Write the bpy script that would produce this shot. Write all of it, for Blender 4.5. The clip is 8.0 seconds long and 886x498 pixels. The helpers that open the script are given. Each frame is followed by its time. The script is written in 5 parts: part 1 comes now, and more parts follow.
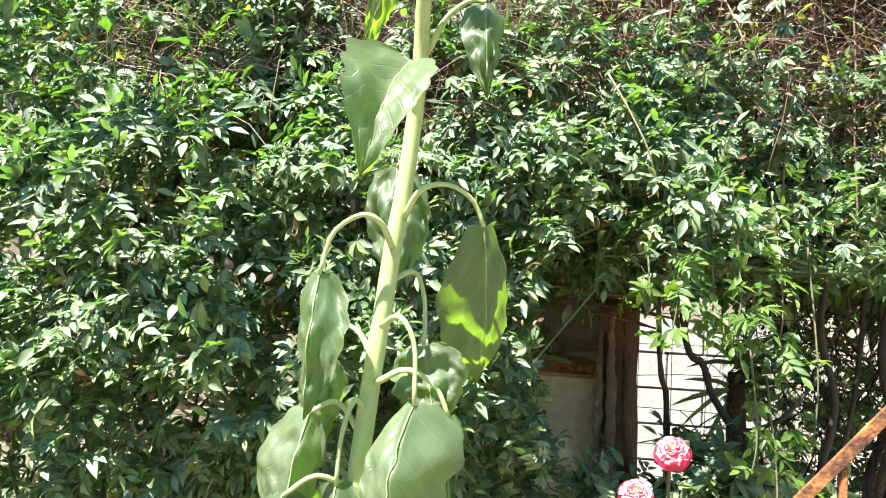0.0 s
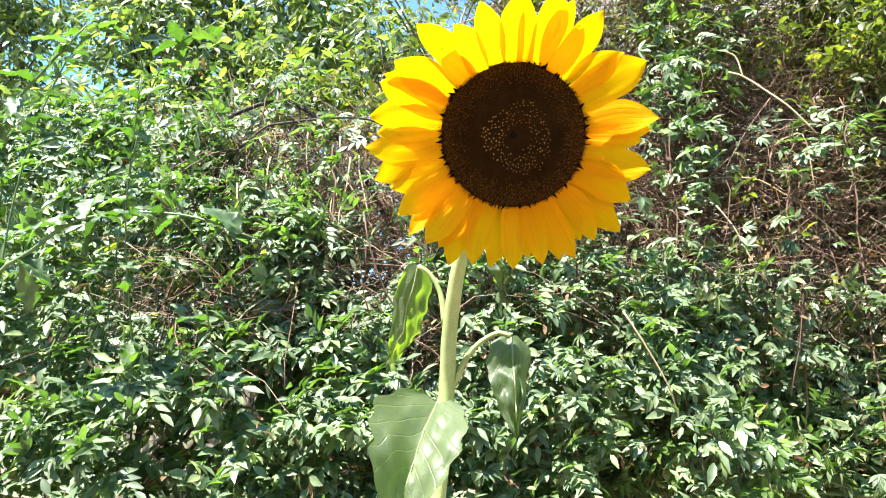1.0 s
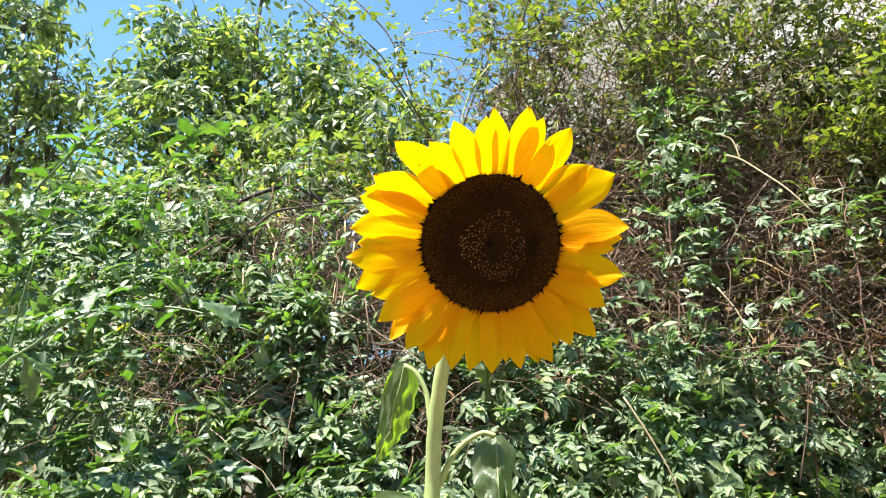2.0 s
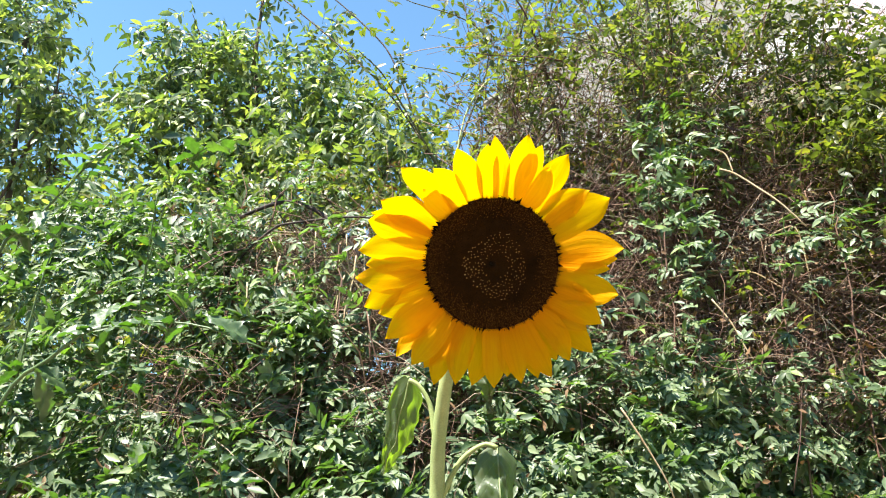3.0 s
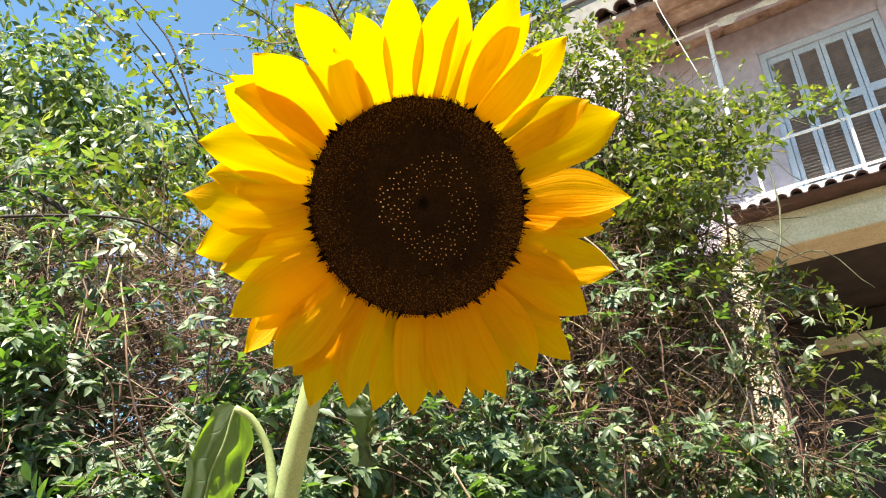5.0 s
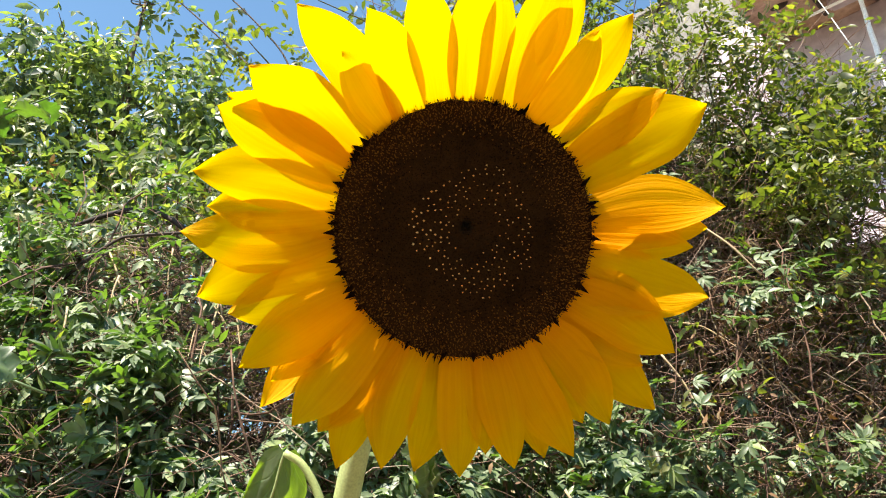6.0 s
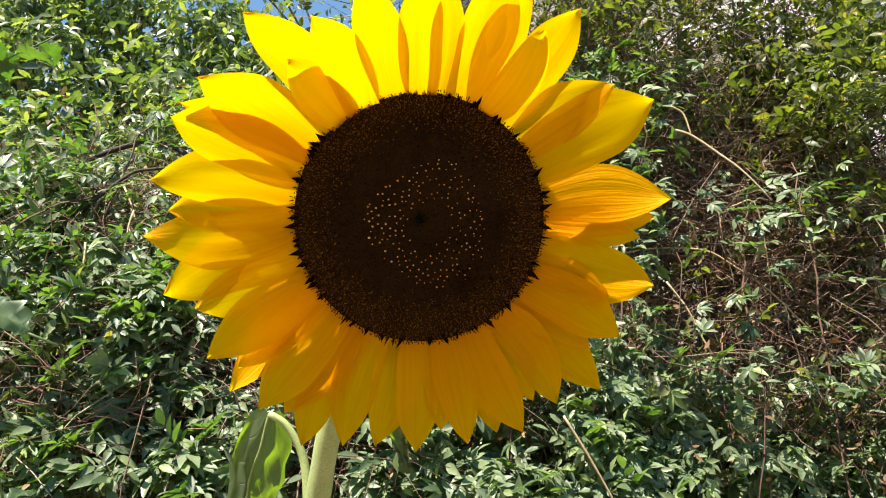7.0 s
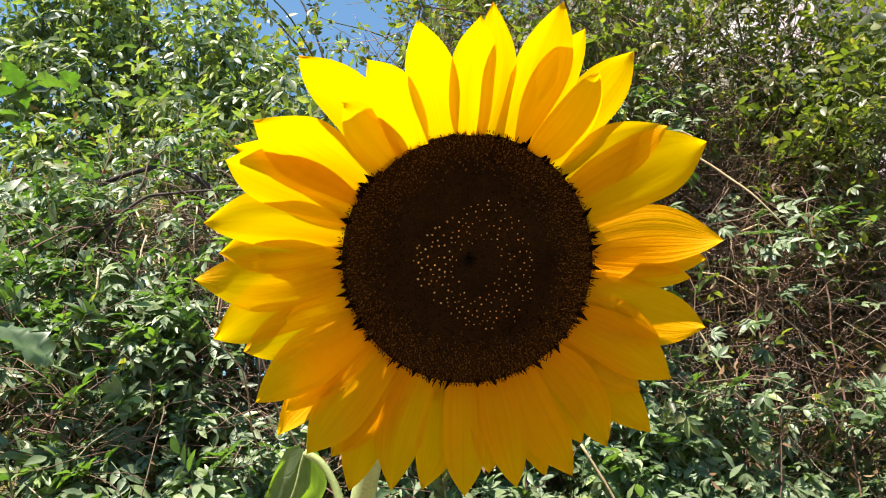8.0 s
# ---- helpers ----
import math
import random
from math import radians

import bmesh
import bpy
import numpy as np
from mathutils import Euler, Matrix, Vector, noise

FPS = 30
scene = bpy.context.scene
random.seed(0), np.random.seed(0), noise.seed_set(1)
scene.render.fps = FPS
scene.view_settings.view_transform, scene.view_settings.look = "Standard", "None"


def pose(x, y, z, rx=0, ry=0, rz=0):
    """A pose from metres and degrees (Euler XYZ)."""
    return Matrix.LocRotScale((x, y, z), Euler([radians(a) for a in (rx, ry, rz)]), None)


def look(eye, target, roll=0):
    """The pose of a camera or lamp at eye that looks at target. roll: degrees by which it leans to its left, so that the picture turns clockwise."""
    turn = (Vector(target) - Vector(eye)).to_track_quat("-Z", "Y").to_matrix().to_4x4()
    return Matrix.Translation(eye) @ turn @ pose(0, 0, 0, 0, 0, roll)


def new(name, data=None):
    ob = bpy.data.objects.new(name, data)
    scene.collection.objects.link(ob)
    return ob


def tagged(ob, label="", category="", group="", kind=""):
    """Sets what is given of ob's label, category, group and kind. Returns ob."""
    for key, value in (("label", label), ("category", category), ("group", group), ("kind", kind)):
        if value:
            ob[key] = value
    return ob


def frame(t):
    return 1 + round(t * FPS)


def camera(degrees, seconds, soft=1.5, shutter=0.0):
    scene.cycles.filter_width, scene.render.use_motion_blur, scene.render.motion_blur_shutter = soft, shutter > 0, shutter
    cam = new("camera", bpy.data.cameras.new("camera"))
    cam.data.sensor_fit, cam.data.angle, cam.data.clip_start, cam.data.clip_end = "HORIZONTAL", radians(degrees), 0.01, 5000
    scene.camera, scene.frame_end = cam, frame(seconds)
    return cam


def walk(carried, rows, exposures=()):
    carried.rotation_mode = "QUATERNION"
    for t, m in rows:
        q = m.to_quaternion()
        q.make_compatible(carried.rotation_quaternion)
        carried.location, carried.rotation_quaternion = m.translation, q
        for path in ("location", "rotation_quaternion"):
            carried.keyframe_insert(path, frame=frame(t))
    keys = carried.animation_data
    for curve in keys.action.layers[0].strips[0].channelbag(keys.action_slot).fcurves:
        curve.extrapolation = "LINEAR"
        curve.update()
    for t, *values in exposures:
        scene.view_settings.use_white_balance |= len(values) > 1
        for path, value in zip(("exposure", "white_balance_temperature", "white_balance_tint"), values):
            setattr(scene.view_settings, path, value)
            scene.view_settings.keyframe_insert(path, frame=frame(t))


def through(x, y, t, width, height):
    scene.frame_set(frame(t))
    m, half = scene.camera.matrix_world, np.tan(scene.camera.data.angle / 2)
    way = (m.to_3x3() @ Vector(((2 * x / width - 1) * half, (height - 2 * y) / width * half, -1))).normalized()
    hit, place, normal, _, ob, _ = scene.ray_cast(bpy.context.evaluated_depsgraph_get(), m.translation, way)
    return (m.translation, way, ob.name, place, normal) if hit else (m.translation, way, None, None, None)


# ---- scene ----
cam = camera(62.6, 8.0, soft=1.1)
PATH = [
    (0, (0.157, 0.113, 1.226), (-0.044, 2.095, 1.402), 3.2),
    (0.5, (0.147, 0.094, 1.362), (-0.102, 2.05, 1.694), 2.6),
    (1, (0.121, 0.087, 1.463), (-0.096, 2.006, 1.983), 1.8),
    (1.5, (0.168, 0.051, 1.502), (-0.127, 1.925, 2.137), 2.2),
    (1.7, (0.164, 0.059, 1.495), (-0.108, 1.922, 2.171), 2.2),
    (3, (0.16, 0.019, 1.492), (-0.095, 1.867, 2.211), 1.7),
    (3.5, (0.196, -0.022, 1.518), (-0.049, 1.817, 2.266), 1.3),
    (4, (0.104, 0.055, 1.51), (0.105, 1.905, 2.269), 0.8),
    (4.2, (0.026, 0.131, 1.498), (0.301, 1.953, 2.278), -1.3),
    (5.3, (0.035, 0.383, 1.541), (0.448, 2.106, 2.47), -2.4),
    (5.5, (0.062, 0.386, 1.548), (0.274, 2.127, 2.509), 0.8),
    (6, (0.089, 0.403, 1.574), (0.143, 2.198, 2.454), 1.0),
    (6.5, (0.102, 0.372, 1.611), (0.151, 2.263, 2.262), 1.4),
    (7, (0.127, 0.368, 1.61), (0.117, 2.26, 2.258), 1.2),
    (7.5, (0.130, 0.364, 1.611), (0.101, 2.241, 2.297), 1.2),
    (8, (0.099, 0.367, 1.622), (0.089, 2.241, 2.32), 1.2),
]
EXPOSURES = [(0.0, 2.42, 6250, 7), (1.0, 2.25, 6400, 8), (1.5, 1.95, 6450, 8), (3.0, 1.76, 6550, 9), (4.2, 1.68, 6700, 10), (5.3, 1.64, 6900, 11), (6.0, 1.55, 7000, 12), (6.5, 1.43, 7000, 12), (8.0, 1.42, 6850, 11)]
walk(cam, [(t, look(eye, target, roll)) for t, eye, target, roll in PATH], EXPOSURES)

# ---- sky and sun ----
SUN_FROM = Vector((-0.66, -0.75, 0.0)).normalized()
SUN_HIGH = radians(61)
to_sun = Vector((SUN_FROM.x * math.cos(SUN_HIGH), SUN_FROM.y * math.cos(SUN_HIGH), math.sin(SUN_HIGH)))
world = bpy.data.worlds.new("sky")
scene.world = world
world.use_nodes = True
wn = world.node_tree.nodes
sky = wn.new("ShaderNodeTexSky")
sky.sky_type, sky.sun_disc = "NISHITA", False
sky.sun_elevation, sky.sun_rotation = SUN_HIGH, math.atan2(SUN_FROM.x, SUN_FROM.y)
sky.air_density, sky.dust_density, sky.ozone_density = 1.0, 0.0, 0.0
air = wn.new("ShaderNodeMix")
air.data_type, air.blend_type = "RGBA", "MULTIPLY"
air.inputs[0].default_value, air.inputs[7].default_value = 1.0, (0.74, 0.98, 1.03, 1)
world.node_tree.links.new(sky.outputs[0], air.inputs[6])
world.node_tree.links.new(air.outputs[2], wn["Background"].inputs[0])
wn["Background"].inputs[1].default_value = 0.097
sun = new("sun", bpy.data.lights.new("sun", "SUN"))
sun.data.energy, sun.data.angle, sun.data.color = 5.0, radians(0.5), (1.0, 0.95, 0.86)
sun.matrix_world = look(to_sun * 30, (0, 0, 0))

# ---- materials ----
def node(nt, kind, **values):
    n = nt.nodes.new(kind)
    for key, value in values.items():
        n.inputs[key.replace("_", " ")].default_value = value
    return n


def colour_ramp(nt, stops, fac):
    r = nt.nodes.new("ShaderNodeValToRGB")
    while len(r.color_ramp.elements) < len(stops):
        r.color_ramp.elements.new(0.5)
    for e, (at, c) in zip(r.color_ramp.elements, stops):
        e.position, e.color = at, (*c, 1)
    nt.links.new(fac, r.inputs[0])
    return r.outputs[0]


def begin(name):
    m = bpy.data.materials.new(name)
    m.use_nodes = True
    nt = m.node_tree
    return m, nt, nt.nodes["Principled BSDF"], nt.nodes["Material Output"]


def scatter(nt):
    """A number from 0 to 1 that differs from leaf to leaf."""
    geo, info = nt.nodes.new("ShaderNodeNewGeometry"), nt.nodes.new("ShaderNodeObjectInfo")
    add, fract = nt.nodes.new("ShaderNodeMath"), nt.nodes.new("ShaderNodeMath")
    fract.operation = "FRACT"
    nt.links.new(geo.outputs["Random Per Island"], add.inputs[0])
    nt.links.new(info.outputs["Random"], add.inputs[1])
    nt.links.new(add.outputs[0], fract.inputs[0])
    return fract.outputs[0]


def leaf_material(name, stops, glow, rough=0.35, through=0.35, grain=60, bump=0.25, coat=0.0, spec=0.5, mottle=0.55):
    """Foliage: stops are the colours from leaf to leaf, glow the colour of light that comes through."""
    m, nt, p, out = begin(name)
    base = colour_ramp(nt, stops, scatter(nt))
    tex = nt.nodes.new("ShaderNodeTexCoord")
    n1 = node(nt, "ShaderNodeTexNoise", Scale=grain, Detail=4.0)
    nt.links.new(tex.outputs["Object"], n1.inputs["Vector"])
    mix = nt.nodes.new("ShaderNodeMix")
    mix.data_type, mix.blend_type = "RGBA", "MULTIPLY"
    mix.inputs[0].default_value = mottle
    nt.links.new(base, mix.inputs[6])
    nt.links.new(colour_ramp(nt, [(0.3, (0.55, 0.55, 0.5)), (0.7, (1.25, 1.25, 1.2))], n1.outputs[0]), mix.inputs[7])
    nt.links.new(mix.outputs[2], p.inputs["Base Color"])
    p.inputs["Roughness"].default_value = rough
    p.inputs["Coat Weight"].default_value = coat
    p.inputs["Specular IOR Level"].default_value = spec
    p.inputs["Coat Roughness"].default_value = 0.3
    b = node(nt, "ShaderNodeBump", Strength=bump, Distance=0.002)
    nt.links.new(n1.outputs[0], b.inputs["Height"])
    nt.links.new(b.outputs[0], p.inputs["Normal"])
    tr = nt.nodes.new("ShaderNodeBsdfTranslucent")
    mul = nt.nodes.new("ShaderNodeMix")
    mul.data_type, mul.blend_type = "RGBA", "MULTIPLY"
    mul.inputs[0].default_value = 1.0
    nt.links.new(mix.outputs[2], mul.inputs[6])
    mul.inputs[7].default_value = (*glow, 1)
    nt.links.new(mul.outputs[2], tr.inputs["Color"])
    sh = node(nt, "ShaderNodeMixShader", Fac=through)
    nt.links.new(p.outputs[0], sh.inputs[1])
    nt.links.new(tr.outputs[0], sh.inputs[2])
    nt.links.new(sh.outputs[0], out.inputs[0])
    return m


def solid(name, stops, rough=0.7, metal=0.0, scale=20, bump=0.3, distance=0.003, fine=None, spec=0.5, vary=False):
    """An opaque surface: large stains from stops, fine grain as relief."""
    m, nt, p, out = begin(name)
    tex = nt.nodes.new("ShaderNodeTexCoord")
    n1, n2 = node(nt, "ShaderNodeTexNoise", Scale=scale, Detail=6.0, Roughness=0.65), node(nt, "ShaderNodeTexNoise", Scale=fine or scale * 9, Detail=3.0)
    for n in (n1, n2):
        nt.links.new(tex.outputs["Object"], n.inputs["Vector"])
    mix = nt.nodes.new("ShaderNodeMix")
    mix.data_type, mix.blend_type = "RGBA", "MULTIPLY"
    mix.inputs[0].default_value = 0.5
    nt.links.new(colour_ramp(nt, stops, scatter(nt) if vary else n1.outputs[0]), mix.inputs[6])
    nt.links.new(colour_ramp(nt, [(0.3, (0.6, 0.6, 0.6)), (0.7, (1.2, 1.2, 1.2))], n2.outputs[0]), mix.inputs[7])
    nt.links.new(mix.outputs[2], p.inputs["Base Color"])
    p.inputs["Roughness"].default_value, p.inputs["Metallic"].default_value = rough, metal
    p.inputs["Specular IOR Level"].default_value = spec
    b = node(nt, "ShaderNodeBump", Strength=bump, Distance=distance)
    nt.links.new(n2.outputs[0], b.inputs["Height"])
    nt.links.new(b.outputs[0], p.inputs["Normal"])
    return m


def blade_material(name, stops, glow, through, rough, veined):
    """A blade with its own coordinates (u across from -1 to 1, v from base to tip): veined leaves have a midrib and side veins, petals fine lengthwise lines."""
    m, nt, p, out = begin(name)

    def calc(kind, a, b=None):
        n = nt.nodes.new("ShaderNodeMath")
        n.operation = kind
        for socket, value in zip(n.inputs, (a, b)):
            if isinstance(value, (int, float)):
                socket.default_value = value
            elif value is not None:
                nt.links.new(value, socket)
        return n.outputs[0]

    def soft(value, low, high):
        n = nt.nodes.new("ShaderNodeMapRange")
        n.interpolation_type = "SMOOTHSTEP"
        nt.links.new(value, n.inputs["Value"])
        n.inputs["From Min"].default_value, n.inputs["From Max"].default_value = low, high
        return n.outputs[0]

    def blend(kind, fac, a, b):
        n = nt.nodes.new("ShaderNodeMix")
        n.data_type, n.blend_type = "RGBA", kind
        for socket, value in ((n.inputs[0], fac), (n.inputs[6], a), (n.inputs[7], b)):
            if isinstance(value, tuple):
                socket.default_value = (*value, 1)
            elif isinstance(value, (int, float)):
                socket.default_value = value
            else:
                nt.links.new(value, socket)
        return n.outputs[2]

    tex = nt.nodes.new("ShaderNodeTexCoord")
    xyz = nt.nodes.new("ShaderNodeSeparateXYZ")
    nt.links.new(tex.outputs["UV"], xyz.inputs[0])
    across, along = calc("ABSOLUTE", xyz.outputs[0]), xyz.outputs[1]
    chance = scatter(nt)
    base = colour_ramp(nt, stops, chance)
    place = nt.nodes.new("ShaderNodeCombineXYZ")
    nt.links.new(calc("MULTIPLY", xyz.outputs[0], 3.0 if veined else 7.0), place.inputs[0])
    nt.links.new(calc("MULTIPLY", along, 5.0 if veined else 0.9), place.inputs[1])
    nt.links.new(calc("MULTIPLY", chance, 37.0), place.inputs[2])
    lines = node(nt, "ShaderNodeTexNoise", Scale=1.0, Detail=5.0, Roughness=0.6)
    nt.links.new(place.outputs[0], lines.inputs["Vector"])
    fine = node(nt, "ShaderNodeTexNoise", Scale=420.0 if veined else 260.0, Detail=2.0)
    nt.links.new(tex.outputs["Object"], fine.inputs["Vector"])
    if veined:
        steps = calc("FRACT", calc("MULTIPLY", calc("SUBTRACT", along, calc("MULTIPLY", across, 0.30)), 8.0))
        side = soft(calc("MULTIPLY", calc("ABSOLUTE", calc("SUBTRACT", steps, 0.5)), 2.0), 0.86, 1.0)
        rib = calc("MAXIMUM", calc("MULTIPLY", side, 0.6), soft(across, 0.07, 0.0))
        col = blend("MULTIPLY", 0.6, base, colour_ramp(nt, [(0.3, (0.66, 0.7, 0.6)), (0.7, (1.2, 1.18, 1.15))], lines.outputs[0]))
        col = blend("MIX", calc("MULTIPLY", rib, 0.35), col, (0.22, 0.26, 0.13))
        height = calc("ADD", calc("MULTIPLY", rib, 1.0), calc("MULTIPLY", fine.outputs[0], 0.5))
    else:
        col = blend("MULTIPLY", 0.55, base, colour_ramp(nt, [(0.32, (0.90, 0.80, 0.7)), (0.68, (1.03, 1.06, 1.05))], lines.outputs[0]))
        col = blend("MULTIPLY", calc("MULTIPLY", soft(along, 0.45, 0.0), 0.5), col, (0.97, 0.80, 0.6))
        height = calc("ADD", lines.outputs[0], calc("MULTIPLY", fine.outputs[0], 0.15))
    nt.links.new(col, p.inputs["Base Color"])
    p.inputs["Roughness"].default_value, p.inputs["Specular IOR Level"].default_value = rough, 0.55 if veined else 0.08
    b = node(nt, "ShaderNodeBump", Strength=0.45 if veined else 0.6, Distance=0.0016 if veined else 0.0012)
    nt.links.new(height, b.inputs["Height"])
    nt.links.new(b.outputs[0], p.inputs["Normal"])
    tr = nt.nodes.new("ShaderNodeBsdfTranslucent")
    nt.links.new(blend("MULTIPLY", 1.0, col, glow), tr.inputs["Color"])
    sh = node(nt, "ShaderNodeMixShader", Fac=through)
    nt.links.new(p.outputs[0], sh.inputs[1])
    nt.links.new(tr.outputs[0], sh.inputs[2])
    nt.links.new(sh.outputs[0], out.inputs[0])
    return m


JASMINE = leaf_material("jasmine_leaf", [(0.0, (0.053, 0.094, 0.035)), (0.45, (0.130, 0.180, 0.084)), (0.86, (0.21, 0.255, 0.142)), (1.0, (0.24, 0.31, 0.085))], (1.25, 2.0, 0.3), 0.55, 0.28, coat=0.2, spec=0.65)
OLIVE = leaf_material("rose_leaf", [(0.0, (0.06, 0.08, 0.026)), (0.5, (0.115, 0.135, 0.046)), (0.85, (0.185, 0.195, 0.068)), (1.0, (0.27, 0.205, 0.066))], (1.6, 1.95, 0.4), 0.43, 0.48, spec=0.6)
LIME = leaf_material("tree_leaf", [(0.0, (0.045, 0.078, 0.04)), (0.35, (0.10, 0.145, 0.07)), (0.65, (0.20, 0.245, 0.11)), (1.0, (0.35, 0.37, 0.17))], (1.45, 1.7, 0.45), 0.42, 0.44, spec=0.75)
VINE = leaf_material("vine_leaf", [(0.0, (0.08, 0.145, 0.036)), (0.6, (0.13, 0.205, 0.05)), (1.0, (0.19, 0.26, 0.065))], (1.5, 1.8, 0.3), 0.45, 0.5)
WEED = leaf_material("weed_leaf", [(0.0, (0.05, 0.092, 0.032)), (0.6, (0.09, 0.145, 0.052)), (1.0, (0.145, 0.20, 0.08))], (1.4, 2.1, 0.3), 0.48, 0.34, coat=0.35, spec=0.8)
SUNLEAF = blade_material("sunflower_leaf", [(0.0, (0.098, 0.126, 0.070)), (1.0, (0.135, 0.162, 0.094))], (2.7, 3.7, 0.2), 0.40, 0.44, True)
DRYLEAF = leaf_material("dry_leaf", [(0.0, (0.10, 0.05, 0.022)), (0.6, (0.20, 0.11, 0.05)), (1.0, (0.34, 0.24, 0.13))], (1.3, 1.1, 0.6), 0.7, 0.2)
PETAL = blade_material("yellow_petal", [(0.0, (0.93, 0.395, 0.001)), (0.5, (0.95, 0.415, 0.001)), (1.0, (0.97, 0.435, 0.002))], (0.90, 1.58, 0.3), 0.46, 0.55, False)
ROSE_GREEN = solid("rose_calyx", [(0.3, (0.07, 0.13, 0.03)), (0.7, (0.13, 0.2, 0.06))], 0.6, scale=40)


def rose_material():
    """Petals cream at the foot that turn crimson towards the rim."""
    m, nt, p, out = begin("rose_petal")
    tex, xyz, add = nt.nodes.new("ShaderNodeTexCoord"), nt.nodes.new("ShaderNodeSeparateXYZ"), nt.nodes.new("ShaderNodeMath")
    nt.links.new(tex.outputs["UV"], xyz.inputs[0])
    n1 = node(nt, "ShaderNodeTexNoise", Scale=45.0, Detail=3.0)
    nt.links.new(tex.outputs["Object"], n1.inputs["Vector"])
    add.operation = "MULTIPLY_ADD"
    nt.links.new(n1.outputs[0], add.inputs[0])
    add.inputs[1].default_value = 0.5
    nt.links.new(xyz.outputs[1], add.inputs[2])
    col = colour_ramp(nt, [(0.66, (0.88, 0.76, 0.54)), (0.90, (0.86, 0.45, 0.42)), (1.0, (0.72, 0.04, 0.10))], add.outputs[0])
    nt.links.new(col, p.inputs["Base Color"])
    p.inputs["Roughness"].default_value, p.inputs["Specular IOR Level"].default_value = 0.55, 0.3
    tr = nt.nodes.new("ShaderNodeBsdfTranslucent")
    nt.links.new(col, tr.inputs["Color"])
    sh = node(nt, "ShaderNodeMixShader", Fac=0.3)
    nt.links.new(p.outputs[0], sh.inputs[1])
    nt.links.new(tr.outputs[0], sh.inputs[2])
    nt.links.new(sh.outputs[0], out.inputs[0])
    return m


ROSE = rose_material()
STALK = solid("green_stalk", [(0.3, (0.30, 0.38, 0.13)), (0.7, (0.42, 0.48, 0.20))], 0.6, scale=30, bump=0.25, distance=0.0005, fine=700)
VEIN = solid("leaf_vein", [(0.3, (0.22, 0.28, 0.10)), (0.7, (0.30, 0.36, 0.15))], 0.6, scale=30, bump=0.1)
CANE = solid("cane", [(0.3, (0.07, 0.085, 0.035)), (0.7, (0.15, 0.14, 0.07))], 0.7, scale=25)
WEEDSTEM = solid("weed_stem", [(0.3, (0.06, 0.11, 0.035)), (0.7, (0.12, 0.18, 0.06))], 0.45, scale=25, bump=0.2, distance=0.0006)
TWIG = solid("dry_twig", [(0.0, (0.07, 0.034, 0.022)), (0.5, (0.145, 0.075, 0.048)), (0.88, (0.25, 0.155, 0.10)), (1.0, (0.38, 0.30, 0.21))], 0.8, scale=6, fine=120, vary=True)
STRAW = solid("straw_twig", [(0.3, (0.42, 0.29, 0.15)), (0.7, (0.58, 0.45, 0.28))], 0.7, scale=20)
BARK = solid("bark", [(0.3, (0.05, 0.035, 0.025)), (0.7, (0.16, 0.11, 0.075))], 0.9, scale=14, bump=0.8, distance=0.01)
DISC = solid("floret_brown", [(0.0, (0.008, 0.0035, 0.0012)), (0.7, (0.018, 0.0075, 0.002)), (1.0, (0.03, 0.012, 0.003))], 0.9, scale=120, bump=0.8, fine=900, spec=0.03, vary=True)
CORE = solid("disc_brown", [(0.3, (0.022, 0.010, 0.003)), (0.7, (0.04, 0.018, 0.005))], 0.9, scale=60, bump=0.5, fine=900, spec=0.03)
ANTHER = solid("anther_rust", [(0.0, (0.09, 0.036, 0.006)), (0.45, (0.14, 0.058, 0.010)), (0.9, (0.19, 0.082, 0.014)), (1.0, (0.27, 0.13, 0.022))], 0.85, scale=150, fine=900, spec=0.05, vary=True)
POLLEN = solid("pollen_cream", [(0.0, (0.55, 0.22, 0.03)), (0.6, (0.85, 0.42, 0.09)), (1.0, (0.92, 0.64, 0.25))], 0.7, scale=200, vary=True)
SOIL = solid("soil", [(0.3, (0.16, 0.12, 0.084)), (0.7, (0.31, 0.245, 0.175))], 0.95, scale=3, bump=0.9, distance=0.03, fine=40)
PLASTER = solid("mauve_plaster", [(0.25, (0.40, 0.325, 0.345)), (0.6, (0.50, 0.42, 0.45)), (0.8, (0.55, 0.475, 0.505))], 0.9, scale=1.6, bump=0.2, fine=9)
CREAM = solid("cream_plaster", [(0.25, (0.5, 0.4, 0.24)), (0.6, (0.66, 0.55, 0.36)), (0.8, (0.72, 0.63, 0.45))], 0.9, scale=2.0, bump=0.4, fine=40)
TAN = solid("tan_plaster", [(0.25, (0.20, 0.165, 0.12)), (0.6, (0.29, 0.25, 0.185)), (0.8, (0.38, 0.34, 0.27))], 0.9, scale=1.2, bump=0.3, fine=30)
WHITE = solid("white_plaster", [(0.25, (0.68, 0.65, 0.6)), (0.7, (0.82, 0.8, 0.76))], 0.85, scale=2.5, bump=0.3, fine=50)
PALE = solid("pale_plaster", [(0.25, (0.19, 0.175, 0.155)), (0.6, (0.24, 0.225, 0.20)), (0.8, (0.285, 0.27, 0.24))], 0.9, scale=0.6, bump=0.2, fine=6)
CHALK = solid("chalky_plaster", [(0.25, (0.42, 0.40, 0.37)), (0.6, (0.56, 0.54, 0.51)), (0.8, (0.62, 0.6, 0.57))], 0.9, scale=1.4, bump=0.3, fine=12)
